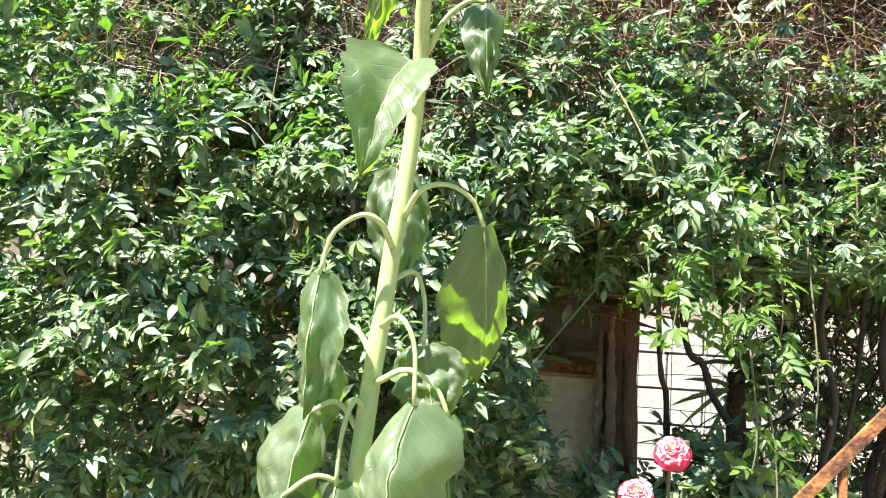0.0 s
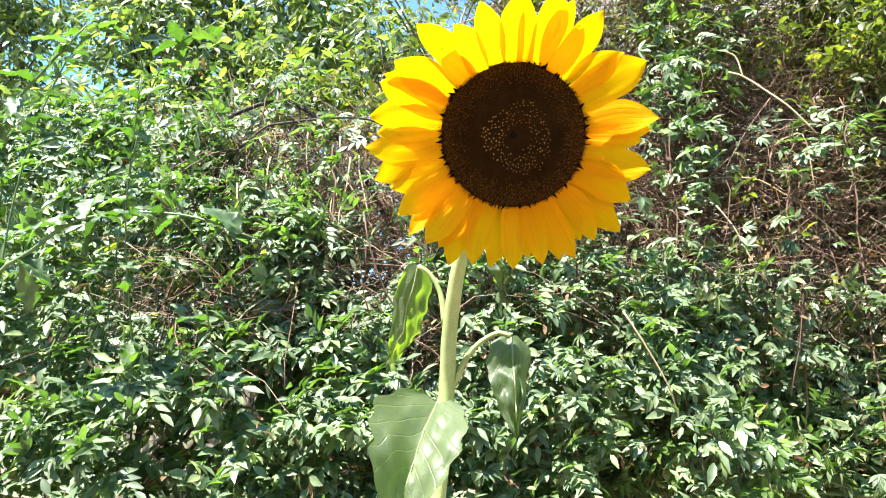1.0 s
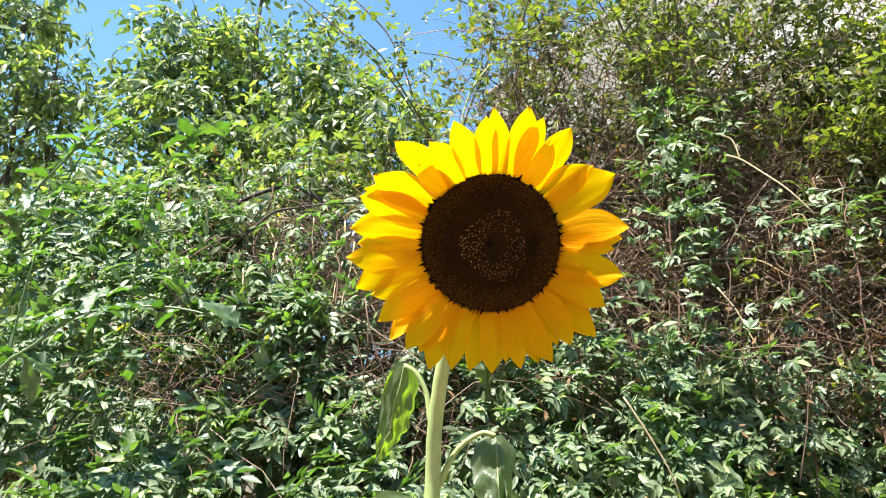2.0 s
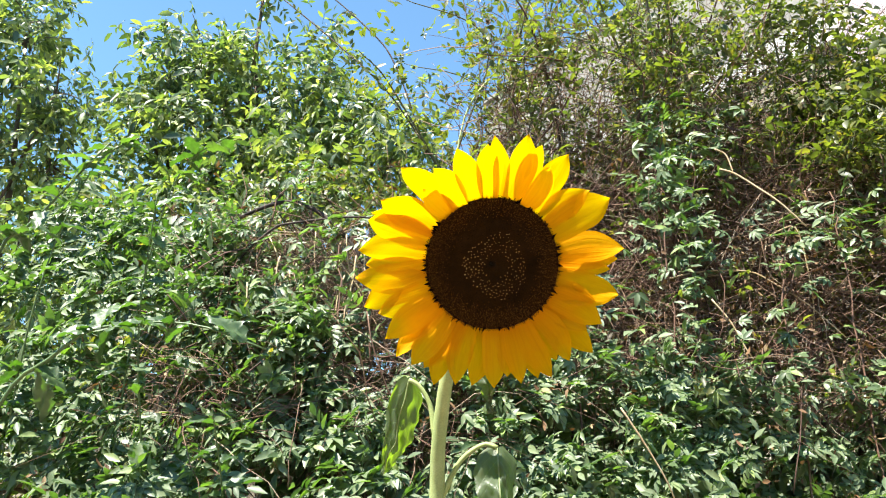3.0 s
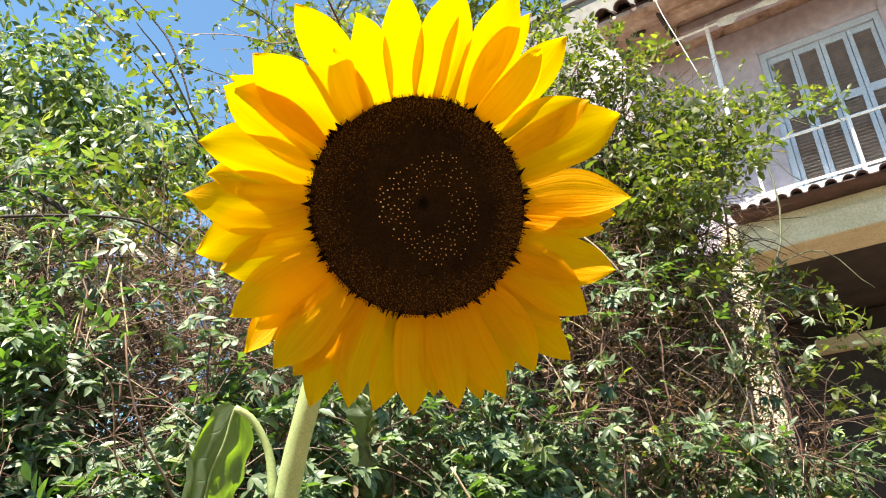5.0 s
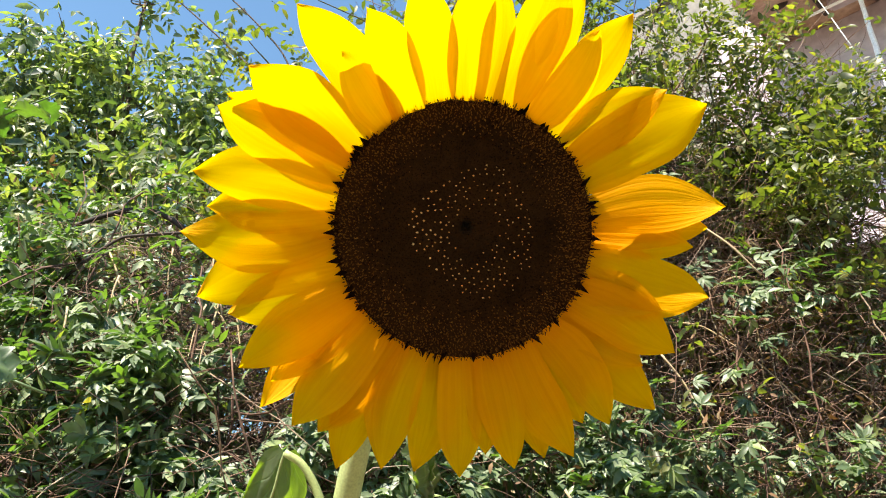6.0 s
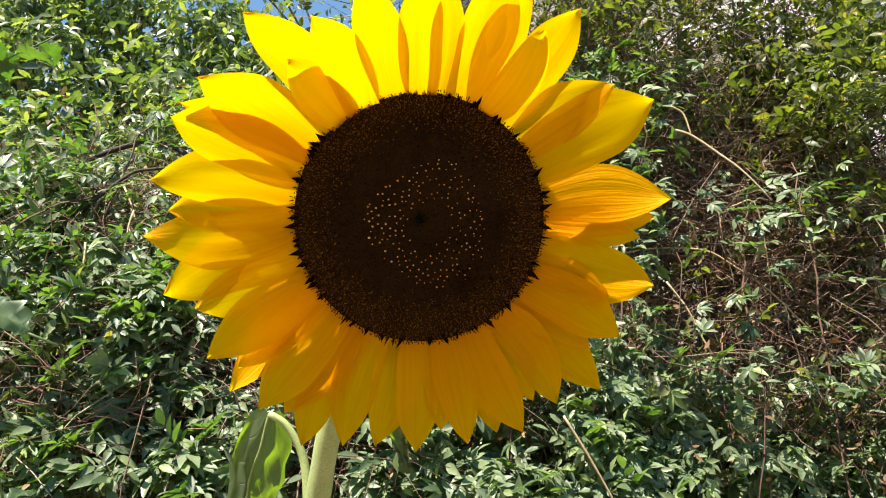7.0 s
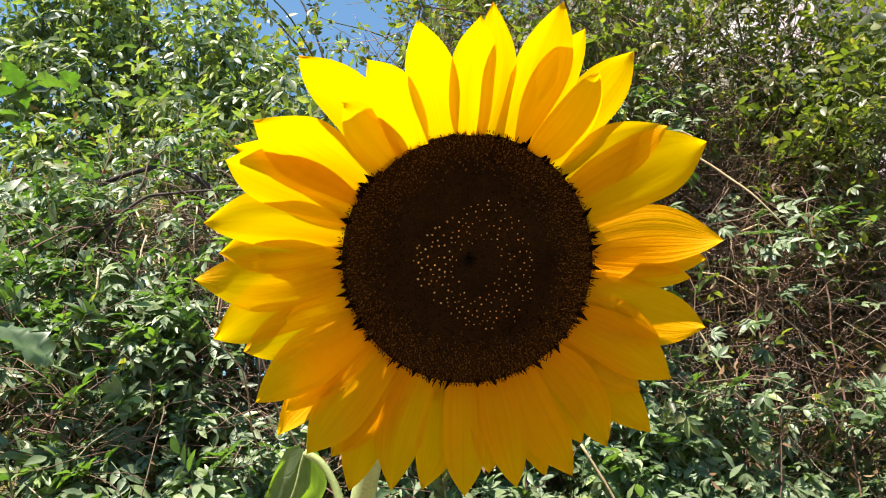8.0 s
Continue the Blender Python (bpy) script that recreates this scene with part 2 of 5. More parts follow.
CORNICE = solid("cornice_plaster", [(0.30, (0.09, 0.05, 0.037)), (0.42, (0.34, 0.215, 0.155)), (0.75, (0.56, 0.41, 0.31))], 0.9, scale=3.2, bump=0.8, distance=0.02, fine=14)
CLAY = solid("clay_tile", [(0.25, (0.04, 0.024, 0.02)), (0.6, (0.10, 0.05, 0.038)), (0.85, (0.20, 0.115, 0.08))], 0.85, scale=5, bump=0.5)
SHUTTER = solid("grey_paint", [(0.3, (0.42, 0.45, 0.5)), (0.7, (0.52, 0.55, 0.6))], 0.55, scale=5)
LOUVRE = solid("louvre_wood", [(0.3, (0.15, 0.12, 0.11)), (0.7, (0.26, 0.21, 0.19))], 0.7, scale=8)
PIPE = solid("white_pipe", [(0.3, (0.62, 0.58, 0.52)), (0.45, (0.86, 0.85, 0.83))], 0.5, scale=8)
# dark wood; also the shade of porch room, window and cornice holes, as colour
DARK = solid("dark_wood_and_shade", [(0.3, (0.02, 0.014, 0.01)), (0.7, (0.06, 0.04, 0.03))], 0.8, scale=4)
RUST = solid("rusty_iron", [(0.32, (0.03, 0.012, 0.007)), (0.45, (0.10, 0.036, 0.012)), (0.55, (0.24, 0.095, 0.026)), (0.68, (0.34, 0.15, 0.04))], 0.85, scale=26, bump=0.8, fine=140)
WOOD = solid("old_wood", [(0.3, (0.06, 0.032, 0.018)), (0.7, (0.19, 0.1, 0.055))], 0.85, scale=7, bump=0.8, distance=0.006)
BLOCK = solid("block_paint", [(0.25, (0.26, 0.245, 0.22)), (0.5, (0.35, 0.335, 0.31)), (0.8, (0.42, 0.405, 0.38))], 0.85, scale=2.5, bump=0.4, fine=50)
GREYWOOD = solid("grey_wood", [(0.3, (0.12, 0.08, 0.05)), (0.55, (0.24, 0.17, 0.11)), (0.75, (0.36, 0.28, 0.19))], 0.9, scale=9, bump=0.8, distance=0.006)
WIRE = solid("wire", [(0.3, (0.03, 0.028, 0.025)), (0.7, (0.1, 0.08, 0.06))], 0.6, 0.6, scale=20)

# ---- mesh helpers ----
rng = np.random.default_rng(7)


def mesh_np(name, verts, faces, smooth=True):
    """A mesh from arrays: verts (n, 3), faces (m, 3)."""
    me = bpy.data.meshes.new(name)
    verts, faces = np.asarray(verts, dtype=np.float32), np.asarray(faces, dtype=np.int32)
    me.vertices.add(len(verts))
    me.vertices.foreach_set("co", verts.ravel())
    me.loops.add(faces.size)
    me.loops.foreach_set("vertex_index", faces.ravel())
    me.polygons.add(len(faces))
    me.polygons.foreach_set("loop_start", np.arange(0, faces.size, 3, dtype=np.int32))
    me.polygons.foreach_set("use_smooth", np.full(len(faces), smooth))
    me.update(calc_edges=True)
    return me


def blade_mesh(name, verts, rows, cols):
    """A grid of rows and cols as a mesh, with u across from -1 to 1 and v along."""
    me = mesh_np(name, verts, grid_faces(rows, cols))
    layer = me.uv_layers.new(name="blade")
    idx = np.empty(len(me.loops), dtype=np.int32)
    me.loops.foreach_get("vertex_index", idx)
    uv = np.stack([(idx % cols) / (cols - 1) * 2 - 1, (idx // cols) / (rows - 1)], 1).astype(np.float32)
    layer.data.foreach_set("uv", uv.ravel())
    return me


class Pile:
    """Collects pieces of geometry for one mesh."""

    def __init__(self):
        self.v, self.f, self.n = [], [], 0

    def add(self, verts, faces):
        self.v.append(np.asarray(verts, dtype=np.float64))
        self.f.append(np.asarray(faces, dtype=np.int64) + self.n)
        self.n += len(verts)
        return self

    def mesh(self, name, smooth=True):
        return mesh_np(name, np.concatenate(self.v), np.concatenate(self.f), smooth)


def grid_faces(rows, cols, wrap=False):
    out = []
    for i in range(rows - 1):
        for j in range(cols if wrap else cols - 1):
            a, b = i * cols + j, i * cols + (j + 1) % cols
            out += [(a, b, b + cols), (a, b + cols, a + cols)]
    return out


def smooth_line(points, n):
    """n points along a smooth curve through the given ones."""
    p = np.asarray(points, dtype=float)
    if len(p) == 2:
        return p[0] + np.linspace(0, 1, n)[:, None] * (p[1] - p[0])
    q = np.vstack([2 * p[0] - p[1], p, 2 * p[-1] - p[-2]])
    out = []
    for u in np.linspace(0, len(p) - 1 - 1e-6, n):
        i, t = int(u), u - int(u)
        a, b, c, d = q[i:i + 4]
        out.append(0.5 * (2 * b + (c - a) * t + (2 * a - 5 * b + 4 * c - d) * t * t + (3 * b - a - 3 * c + d) * t ** 3))
    return np.array(out)


def tube(points, radii, sides=6, n=None, wobble=0.0):
    """Verts and faces of a round rod along points; radii: one at each end, or one per point of the smooth line."""
    line = smooth_line(points, n or max(2, len(points) * 3)) if n != 0 else np.asarray(points, dtype=float)
    r = np.interp(np.linspace(0, 1, len(line)), np.linspace(0, 1, len(radii)), radii)
    tang = np.gradient(line, axis=0)
    tang /= np.linalg.norm(tang, axis=1)[:, None] + 1e-9
    ref = np.array([0.0, 0.0, 1.0]) if abs(tang[:, 2]).mean() < 0.8 else np.array([1.0, 0.0, 0.0])
    a = np.cross(tang, ref)
    a /= np.linalg.norm(a, axis=1)[:, None] + 1e-9
    b = np.cross(tang, a)
    ang = np.arange(sides) * 2 * math.pi / sides
    rr = r[:, None] * (1 + wobble * rng.standard_normal((len(line), sides)))
    v = line[:, None] + rr[..., None] * (np.cos(ang)[None, :, None] * a[:, None] + np.sin(ang)[None, :, None] * b[:, None])
    v = np.concatenate([v.reshape(-1, 3), line[:1], line[-1:]])
    f = grid_faces(len(line), sides, True)
    k = len(line) * sides
    f += [(k, (j + 1) % sides, j) for j in range(sides)] + [(k + 1, k - sides + j, k - sides + (j + 1) % sides) for j in range(sides)]
    return v, f


def box_bm(bm, lo, hi, bevel=0.0):
    lo, hi = Vector(lo), Vector(hi)
    g = bmesh.ops.create_cube(bm, size=1)["verts"]
    for v in g:
        v.co = Vector((lo[i] + (v.co[i] + 0.5) * (hi[i] - lo[i]) for i in range(3)))
    if bevel:
        bmesh.ops.bevel(bm, geom=list({e for v in g for e in v.link_edges}), offset=bevel, segments=2, affect="EDGES")


def boxes(*items):
    bm = bmesh.new()
    for lo, hi, *bev in items:
        box_bm(bm, lo, hi, *(bev or (0.006,)))
    return bm


def thing(name, label, category, at=(0, 0, 0), group="", kind=""):
    ob = new(name)
    ob.location = at
    return tagged(ob, label, category, group, kind)


def part(name, shape, material, parent, label=""):
    """Links a bmesh, a Pile or a mesh as one mesh object under parent. Shapes are in the world, or in the parent's own frame if it is turned."""
    if isinstance(shape, Pile):
        me = shape.mesh(name)
    elif isinstance(shape, bmesh.types.BMesh):
        me = bpy.data.meshes.new(name)
        shape.to_mesh(me)
        shape.free()
    else:
        me = shape
    if not me.materials:
        me.materials.append(material)
    ob = new(name, me)
    ob.parent = parent
    if not parent.get("turned"):
        ob.matrix_parent_inverse = parent.matrix_basis.inverted()
    if label:
        ob["label"] = label
    return ob


def piece(name, me, m, parent):
    ob = new(name, me)
    ob.parent = parent
    ob.matrix_parent_inverse = parent.matrix_basis.inverted()
    ob.matrix_basis = m
    return ob


def unit(v):
    v = np.asarray(v, dtype=float)
    return v / (np.linalg.norm(v) + 1e-12)


# ---- ground ----
def ground():
    p = Pile()
    xs = np.concatenate([[-900, -300, -100, -40, -15], np.linspace(-6, 8, 57), [15, 40, 100, 300, 900]])
    ys = np.concatenate([[-900, -300, -100, -40, -12], np.linspace(-3, 11, 57), [20, 40, 100, 300, 900]])
    v = [(x, y, 0.03 * noise.noise((x * 1.3, y * 1.3, 0)) if -6 <= x <= 8 and -3 <= y <= 11 else 0.0) for y in ys for x in xs]
    p.add(v, grid_faces(len(ys), len(xs)))
    ob = new("ground", p.mesh("ground"))
    ob.data.materials.append(SOIL)
    tagged(ob, "bare brown garden soil under the shrubs", "ground", kind="structure")


ground()

# walls added out of view, to block low sky light and warm the bounce
def unseen_walls():
    for name, lo, hi in (("unseen_wall_south", (-9, -6.6, 0), (9, -6.3, 4.2)), ("unseen_wall_west", (-9.3, -6.6, 0), (-9.003, 3.0, 4.0)), ("unseen_wall_east", (9.003, -6.6, 0), (9.3, 0.5, 4.0))):
        w = new(name)
        tagged(w, "unseen plain wall added to hold back low sky light", "wall", kind="structure")
        part("core", boxes((lo, hi, 0.02)), TAN, w)


unseen_walls()


# ---- the sunflower ----
HEAD = np.array((0.1115, 0.757, 1.7615))
FACE = unit((0.06, -0.91, -0.40))
TIPS = np.array((0.1139, 0.7298, 1.7468))
TIPFACE = unit((0.119, -0.840, -0.530))


def face_axes(n):
    r = unit(np.array((1.0, 0, 0)) - n[0] * n)
    u = np.cross(n, r)
    return r, (u if u[2] > 0 else -u)


HR, HU = face_axes(FACE)
TR, TU = face_axes(TIPFACE)

# angle from the top (degrees, clockwise), reach (cm), width (cm)
FRONT_PETALS = [
    (0, 12.7, 2.5), (17, 14.1, 2.9), (31, 11.9, 2.3), (61, 13.9, 4.0), (84, 13.7, 3.2), (105, 13.5, 3.7), (120, 13.1, 3.2),
    (133, 14.2, 3.1), (143, 13.1, 2.7), (154, 13.6, 2.7), (168, 13.1, 2.5), (181, 13.2, 2.6), (199, 13.4, 2.7), (208, 14.2, 2.9), (221, 13.6, 2.9),
    (238, 13.6, 3.0), (255, 14.0, 3.6), (268, 14.3, 3.2), (280, 13.9, 3.3), (294, 13.7, 3.7), (304, 13.4, 3.5), (321, 10.8, 2.4), (332, 11.9, 2.7), (346, 12.8, 2.6)]
BACK_PETALS = [
    (3, 13.5, 2.2), (24, 13.5, 2.6), (36, 13.9, 3.0), (54, 12.7, 3.0), (89, 13.1, 2.8), (94, 12.4, 2.2), (112, 11.7, 2.4), (127, 12.4, 2.8), (148, 12.6, 2.6), (160, 13.4, 2.7), (174, 12.4, 2.4),
    (191, 13.4, 2.7), (215, 13.3, 2.9), (228, 14.2, 2.4), (231, 12.9, 3.0), (249, 13.0, 3.2), (273, 13.2, 3.0), (297, 13.7, 2.6), (320, 13.9, 3.1)]


def petal_mesh(angle, reach, width, back, seed):
    g = np.random.default_rng(seed)
    a, a2 = radians(angle + g.normal(0, 1.0)), radians(angle)
    base = HEAD + 0.0628 * (math.sin(a) * HR + math.cos(a) * HU) - FACE * (0.004 + 0.007 * back)
    tip = TIPS + reach / 100 * (math.sin(a2) * TR + math.cos(a2) * TU) - TIPFACE * 0.008 * back
    out = unit(tip - base)
    n0 = unit(FACE - out * (FACE @ out))
    side = np.cross(out, n0)
    length = np.linalg.norm(tip - base)
    rise = g.uniform(0.05, 0.13) * length
    rows, cols = 21, 15
    w = width / 200
    twist, cup, bend, pleat = g.normal(0, 0.15), g.uniform(-0.05, 0.18), g.normal(0, 0.04), g.uniform(0.3, 0.7)
    v = []
    for i in range(rows):
        t = i / (rows - 1)
        c = base + (tip - base) * t - n0 * rise * math.sin(math.pi * t) * (0.4 if back else 0.7) + side * bend * length * math.sin(math.pi * t)
        prof = (0.52 + 0.48 * math.sin(min(1.0, t / 0.5) * math.pi / 2)) if t < 0.5 else max(0.0, 1 - ((t - 0.5) / 0.5) ** 2.5)
        hw = w * max(prof, 0.015)
        th = twist * t
        s2, n2 = side * math.cos(th) + n0 * math.sin(th), n0 * math.cos(th) - side * math.sin(th)
        for j in range(cols):
            x = j / (cols - 1) * 2 - 1
            ridge = 0.0004 * pleat * math.cos(x * math.pi * 2.6 + seed) * math.sin(math.pi * min(1, t * 1.15)) * min(1, hw / 0.006)
            ridge += 0.0001 * math.cos(x * 17 + seed * 1.3 + 2 * t) * math.sin(math.pi * min(1, t * 1.1)) * min(1, hw / 0.006)
            lift = cup * hw * (x * x) + ridge + 0.0012 * math.sin(5 * t + seed * 1.7 + 2 * x) * t
            edge = 1 + 0.05 * math.sin(9 * t + seed * 2.3) * abs(x)
            v.append(c + s2 * hw * x * edge + n2 * lift)
    return blade_mesh("petal", v, rows, cols)


def sun_leaf(plant, petiole, tip, width, facing, fold=0.9, thick=0.0032, lean=0.0, wide_at=0.30, seed=0, label="", right=None, share=0.5, curled=0.5, limp=1.0):
    """A limp hanging leaf: petiole points from the stem to the blade's base, then the blade to tip, its two halves folded back
    along the midrib by fold (and right, if the other half differs); share: how much of the width is the first half's."""
    base, tip, facing = np.array(petiole[-1]), np.array(tip), np.array(facing, dtype=float)
    along = unit(tip - base)
    n0 = unit(facing - along * (facing @ along))
    side = np.cross(n0, along)
    length = np.linalg.norm(tip - base)
    rows, half = 33, 10
    v = []
    for i in range(rows):
        t = i / (rows - 1)
        c = base + (tip - base) * t + n0 * 0.13 * length * math.sin(math.pi * t) + side * lean * length * math.sin(math.pi * t)
        if t < wide_at:
            prof = 0.30 + 0.70 * math.sin(t / wide_at * math.pi / 2) ** 0.9
        else:
            prof = max(0.0, 1 - ((t - wide_at) / (1 - wide_at)) ** 2.0)
        for j in range(-half, half + 1):
            x = j / half
            w = width * (share if x < 0 else 1 - share)
            f = fold if x < 0 or right is None else right
            hw = w * prof * (1 + 0.10 * noise.noise((t * 9, seed, 3 * (x > 0))) * abs(x) ** 2 + 0.04 * math.sin(40 * t + seed) * abs(x) ** 4)
            f = f * (0.75 + 0.5 * t) + 0.25 * noise.noise((t * 3.5, seed * 2, x))
            curl = curled * abs(x) ** 2 * math.sin(3.5 * t + seed * (1 if x < 0 else 2.3))
            vein = -0.0013 * limp * abs(math.sin(math.pi * 6.5 * (t - 0.32 * abs(x)))) * min(1, abs(x) * 2.5) * (1 - 0.4 * abs(x))
            crumple = 0.019 * noise.noise((x * 2.2 + seed, t * 5, seed * 3)) + 0.009 * noise.noise((x * 6 + seed, t * 11, seed)) + 0.005 * math.sin(7 * abs(x) + 2 * t + seed) * abs(x)
            v.append(c + side * x * hw * math.cos(f) - n0 * abs(x) * hw * (math.sin(f) + curl) + n0 * (vein + limp * crumple * min(1, t * 4))
                     - along * 0.30 * hw * abs(x) * max(0, 1 - t / 0.3))
    blade = part("leaf", blade_mesh("leaf", v, rows, 2 * half + 1), SUNLEAF, plant, label)
    rib = [np.array(v[i * (2 * half + 1) + half]) + n0 * 0.0004 for i in range(0, rows - 2, 2)]
    ribs = Pile().add(*tube(rib, [thick * 0.32, 0.0005], 5))
    part("midrib", ribs, VEIN, blade)
    part("petiole", Pile().add(*tube(petiole, [thick * 1.3, thick * 0.9, thick * 0.8], 8, wobble=0.03)), STALK, blade, "pale green arching petiole")


def sunflower():
    plant = thing("sunflower", "tall sunflower in bloom with drooping leaves", "sunflower", (-0.03, 0.98, 0))
    stem = [(-0.03, 0.99, -0.02), (-0.035, 0.98, 0.4), (-0.027, 0.965, 0.8), (-0.013, 0.955, 1.02), (-0.002, 0.955, 1.153), (0.006, 0.955, 1.232), (0.013, 0.955, 1.305),
            (0.022, 0.955, 1.373), (0.030, 0.952, 1.462), (0.034, 0.942, 1.531), (0.038, 0.915, 1.590), (0.048, 0.885, 1.650), (0.062, 0.862, 1.705), (0.085, 0.835, 1.752), (0.105, 0.792, 1.770)]
    part("stem", Pile().add(*tube(stem, [0.015, 0.013, 0.0112, 0.0105, 0.010, 0.0088, 0.0080, 0.010], 14, 60, 0.02)), STALK, plant, "thick pale green hairy stem")
    # the head: a green cup behind the disc, bracts, petals, florets
    rows, cols = 9, 36
    v = []
    for i in range(rows):
        t = i / (rows - 1)
        rad, deep = 0.069 * math.cos(t * math.pi / 2) ** 0.6 + 0.010 * t, 0.004 + 0.040 * math.sin(t * math.pi / 2)
        for j in range(cols):
            a = 2 * math.pi * j / cols
            v.append(HEAD - FACE * deep + rad * (math.sin(a) * HR + math.cos(a) * HU))
    cup = part("receptacle", Pile().add(v, grid_faces(rows, cols, True)), STALK, plant, "green cup behind the flower")
    for k in range(26):
        a = 2 * math.pi * k / 26 + 0.1 * math.sin(k * 3.1)
        o = math.sin(a) * HR + math.cos(a) * HU
        b, e = HEAD + o * 0.055 - FACE * 0.018, HEAD + o * (0.086 + 0.008 * math.sin(k * 2.3)) - FACE * 0.013
        s2 = np.cross(o, FACE)
        w = [(0.0, 0.010), (0.35, 0.012), (0.7, 0.007), (1.0, 0.0006)]
        v = [b + (e - b) * t + s2 * h * x - FACE * 0.003 * (1 - x * x) for t, h in w for x in (-1, 0, 1)]
        part("bract", Pile().add(v, grid_faces(4, 3)), SUNLEAF, cup)
    for ring, back in ((FRONT_PETALS, 0.0), (BACK_PETALS, 1.0)):
        for k, (a, reach, width) in enumerate(ring):
            part("petal", petal_mesh(a, reach, width, back, k + 50 * int(back)), PETAL, cup)
    # the disc: a low dome with a dip in the middle
    v = []
    for i in range(13):
        q = i / 12
        h = 0.0115 * (1 - q ** 2.4) - 0.006 * math.exp(-(q / 0.33) ** 2)
        for j in range(48):
            a = 2 * math.pi * j / 48
            v.append(HEAD + FACE * h + 0.0715 * q * (math.sin(a) * HR + math.cos(a) * HU))
    part("disc", Pile().add(v, grid_faces(13, 48, True)), CORE, cup, "dark brown seed disc")
    inner, rim, dots = Pile(), Pile(), Pile()
    golden = math.pi * (3 - math.sqrt(5))
    for k in range(7200):
        q = math.sqrt((k + 0.5) / 7200) * 1.012
        a = k * golden
        o = math.sin(a) * HR + math.cos(a) * HU
        h = 0.0115 * (1 - min(1, q) ** 2.4) - 0.006 * math.exp(-(q / 0.33) ** 2)
        c = HEAD + FACE * (h - 0.0006) + 0.072 * q * o + rng.normal(0, 0.0003, 3)
        outer = rng.random() < max(0.0, (q - 0.60 - 0.05 * math.sin(3 * a + 1)) / 0.24)
        up = unit(FACE + o * (1.3 * max(0, q - 0.55)) + rng.normal(0, 0.34, 3))
        tall, rad = rng.uniform(0.0008, 0.0016 + 0.0014 * q ** 3) * (1.5 if rng.random() < 0.06 * q else 1.0), rng.uniform(0.00035, 0.00062)
        s1 = unit(np.cross(up, (0.3, 0.2, 0.9)))
        s2 = np.cross(up, s1)
        ring = [c + rad * (math.cos(b) * s1 + math.sin(b) * s2) for b in (0, 2.094, 4.189)]
        top = [c + up * tall + 0.6 * rad * (math.cos(b) * s1 + math.sin(b) * s2) for b in (0.5, 2.594, 4.689)]
        (rim if outer else inner).add(ring + top, grid_faces(2, 3, True) + [(3, 4, 5)])
    for k in range(75):
        a = rng.uniform(0, 2 * math.pi)
        o = math.sin(a) * HR + math.cos(a) * HU
        b, s2 = HEAD + 0.069 * o - FACE * 0.0005, np.cross(o, FACE)
        e = b + o * rng.uniform(0.004, 0.009) + FACE * rng.uniform(0.001, 0.004) + s2 * rng.normal(0, 0.0015)
        w = rng.uniform(0.0010, 0.0028)
        inner.add([b + s2 * w, b - s2 * w, e, b + FACE * w], [(0, 1, 2), (0, 2, 3), (1, 3, 2)])
    tagged(part("disc_nap", inner, DISC, cup, "closed dark brown florets"), kind="stuff")
    tagged(part("disc_rim", rim, ANTHER, cup, "open rust brown florets"), kind="stuff")
    for k in range(1300):
        a, q = k * golden, math.sqrt((k + 0.5) / 1300)
        pos = 0.0695 * q * (math.sin(a) * HR + math.cos(a) * HU) + rng.normal(0, 0.0005, 3)
        away = np.linalg.norm(pos - 0.0055 * HR + 0.003 * HU)
        if not 0.0125 + 0.002 * math.sin(2 * a) < away < 0.0345 + 0.003 * math.sin(3 * a) or rng.random() < 0.22:
            continue
        qq = np.linalg.norm(pos) / 0.066
        h = 0.0115 * (1 - qq ** 2.4) - 0.006 * math.exp(-(qq / 0.33) ** 2) + 0.0016
        c = HEAD + pos + FACE * h
        s = rng.uniform(0.00034, 0.00064) * (1.25 if pos @ HR < -0.01 else 1.0)
        oct_v = [c + s * np.array(d) for d in ((1, 0, 0), (-1, 0, 0), (0, 1, 0), (0, -1, 0), (0, 0, 1), (0, 0, -1))]
        dots.add(oct_v, [(0, 2, 4), (2, 1, 4), (1, 3, 4), (3, 0, 4), (2, 0, 5), (1, 2, 5), (3, 1, 5), (0, 3, 5)])
    tagged(part("pollen", dots, POLLEN, cup, "cream pollen grains"), kind="stuff")
    sun_leaf(plant, [(0.031, 0.930, 1.598), (0.025, 0.925, 1.635), (0.012, 0.92, 1.658), (-0.002, 0.918, 1.667)], (-0.053, 1.018, 1.558), 0.046, (0.5, -0.45, -0.74), 1.25, seed=1, lean=-0.06, right=-0.15, share=0.46, curled=0.1, limp=0.5, wide_at=0.22, label="curled hanging leaf, grey underside and lime front")
    sun_leaf(plant, [(0.075, 0.865, 1.72), (0.086, 0.895, 1.725), (0.090, 0.92, 1.70)], (0.098, 0.94, 1.628), 0.036, (0.6, -0.8, 0), 1.0, seed=2)
    sun_leaf(plant, [(0.040, 0.945, 1.530), (0.062, 0.935, 1.570), (0.090, 0.93, 1.590), (0.108, 0.928, 1.587)], (0.116, 0.915, 1.470), 0.060, (0.05, -1, 0.1), 0.2, seed=3, right=0.95, wide_at=0.26, share=0.5, curled=0.25, limp=0.6)
    sun_leaf(plant, [(0.030, 0.945, 1.460), (0.032, 0.930, 1.497), (0.027, 0.908, 1.508)], (-0.006, 0.838, 1.360), 0.112, (-0.2, -0.77, 0.6), -1.05, seed=4, lean=0.03, right=-0.15, share=0.54, wide_at=0.30, curled=0.1, limp=0.4, label="broad drooping leaf with a bright sunlit half")
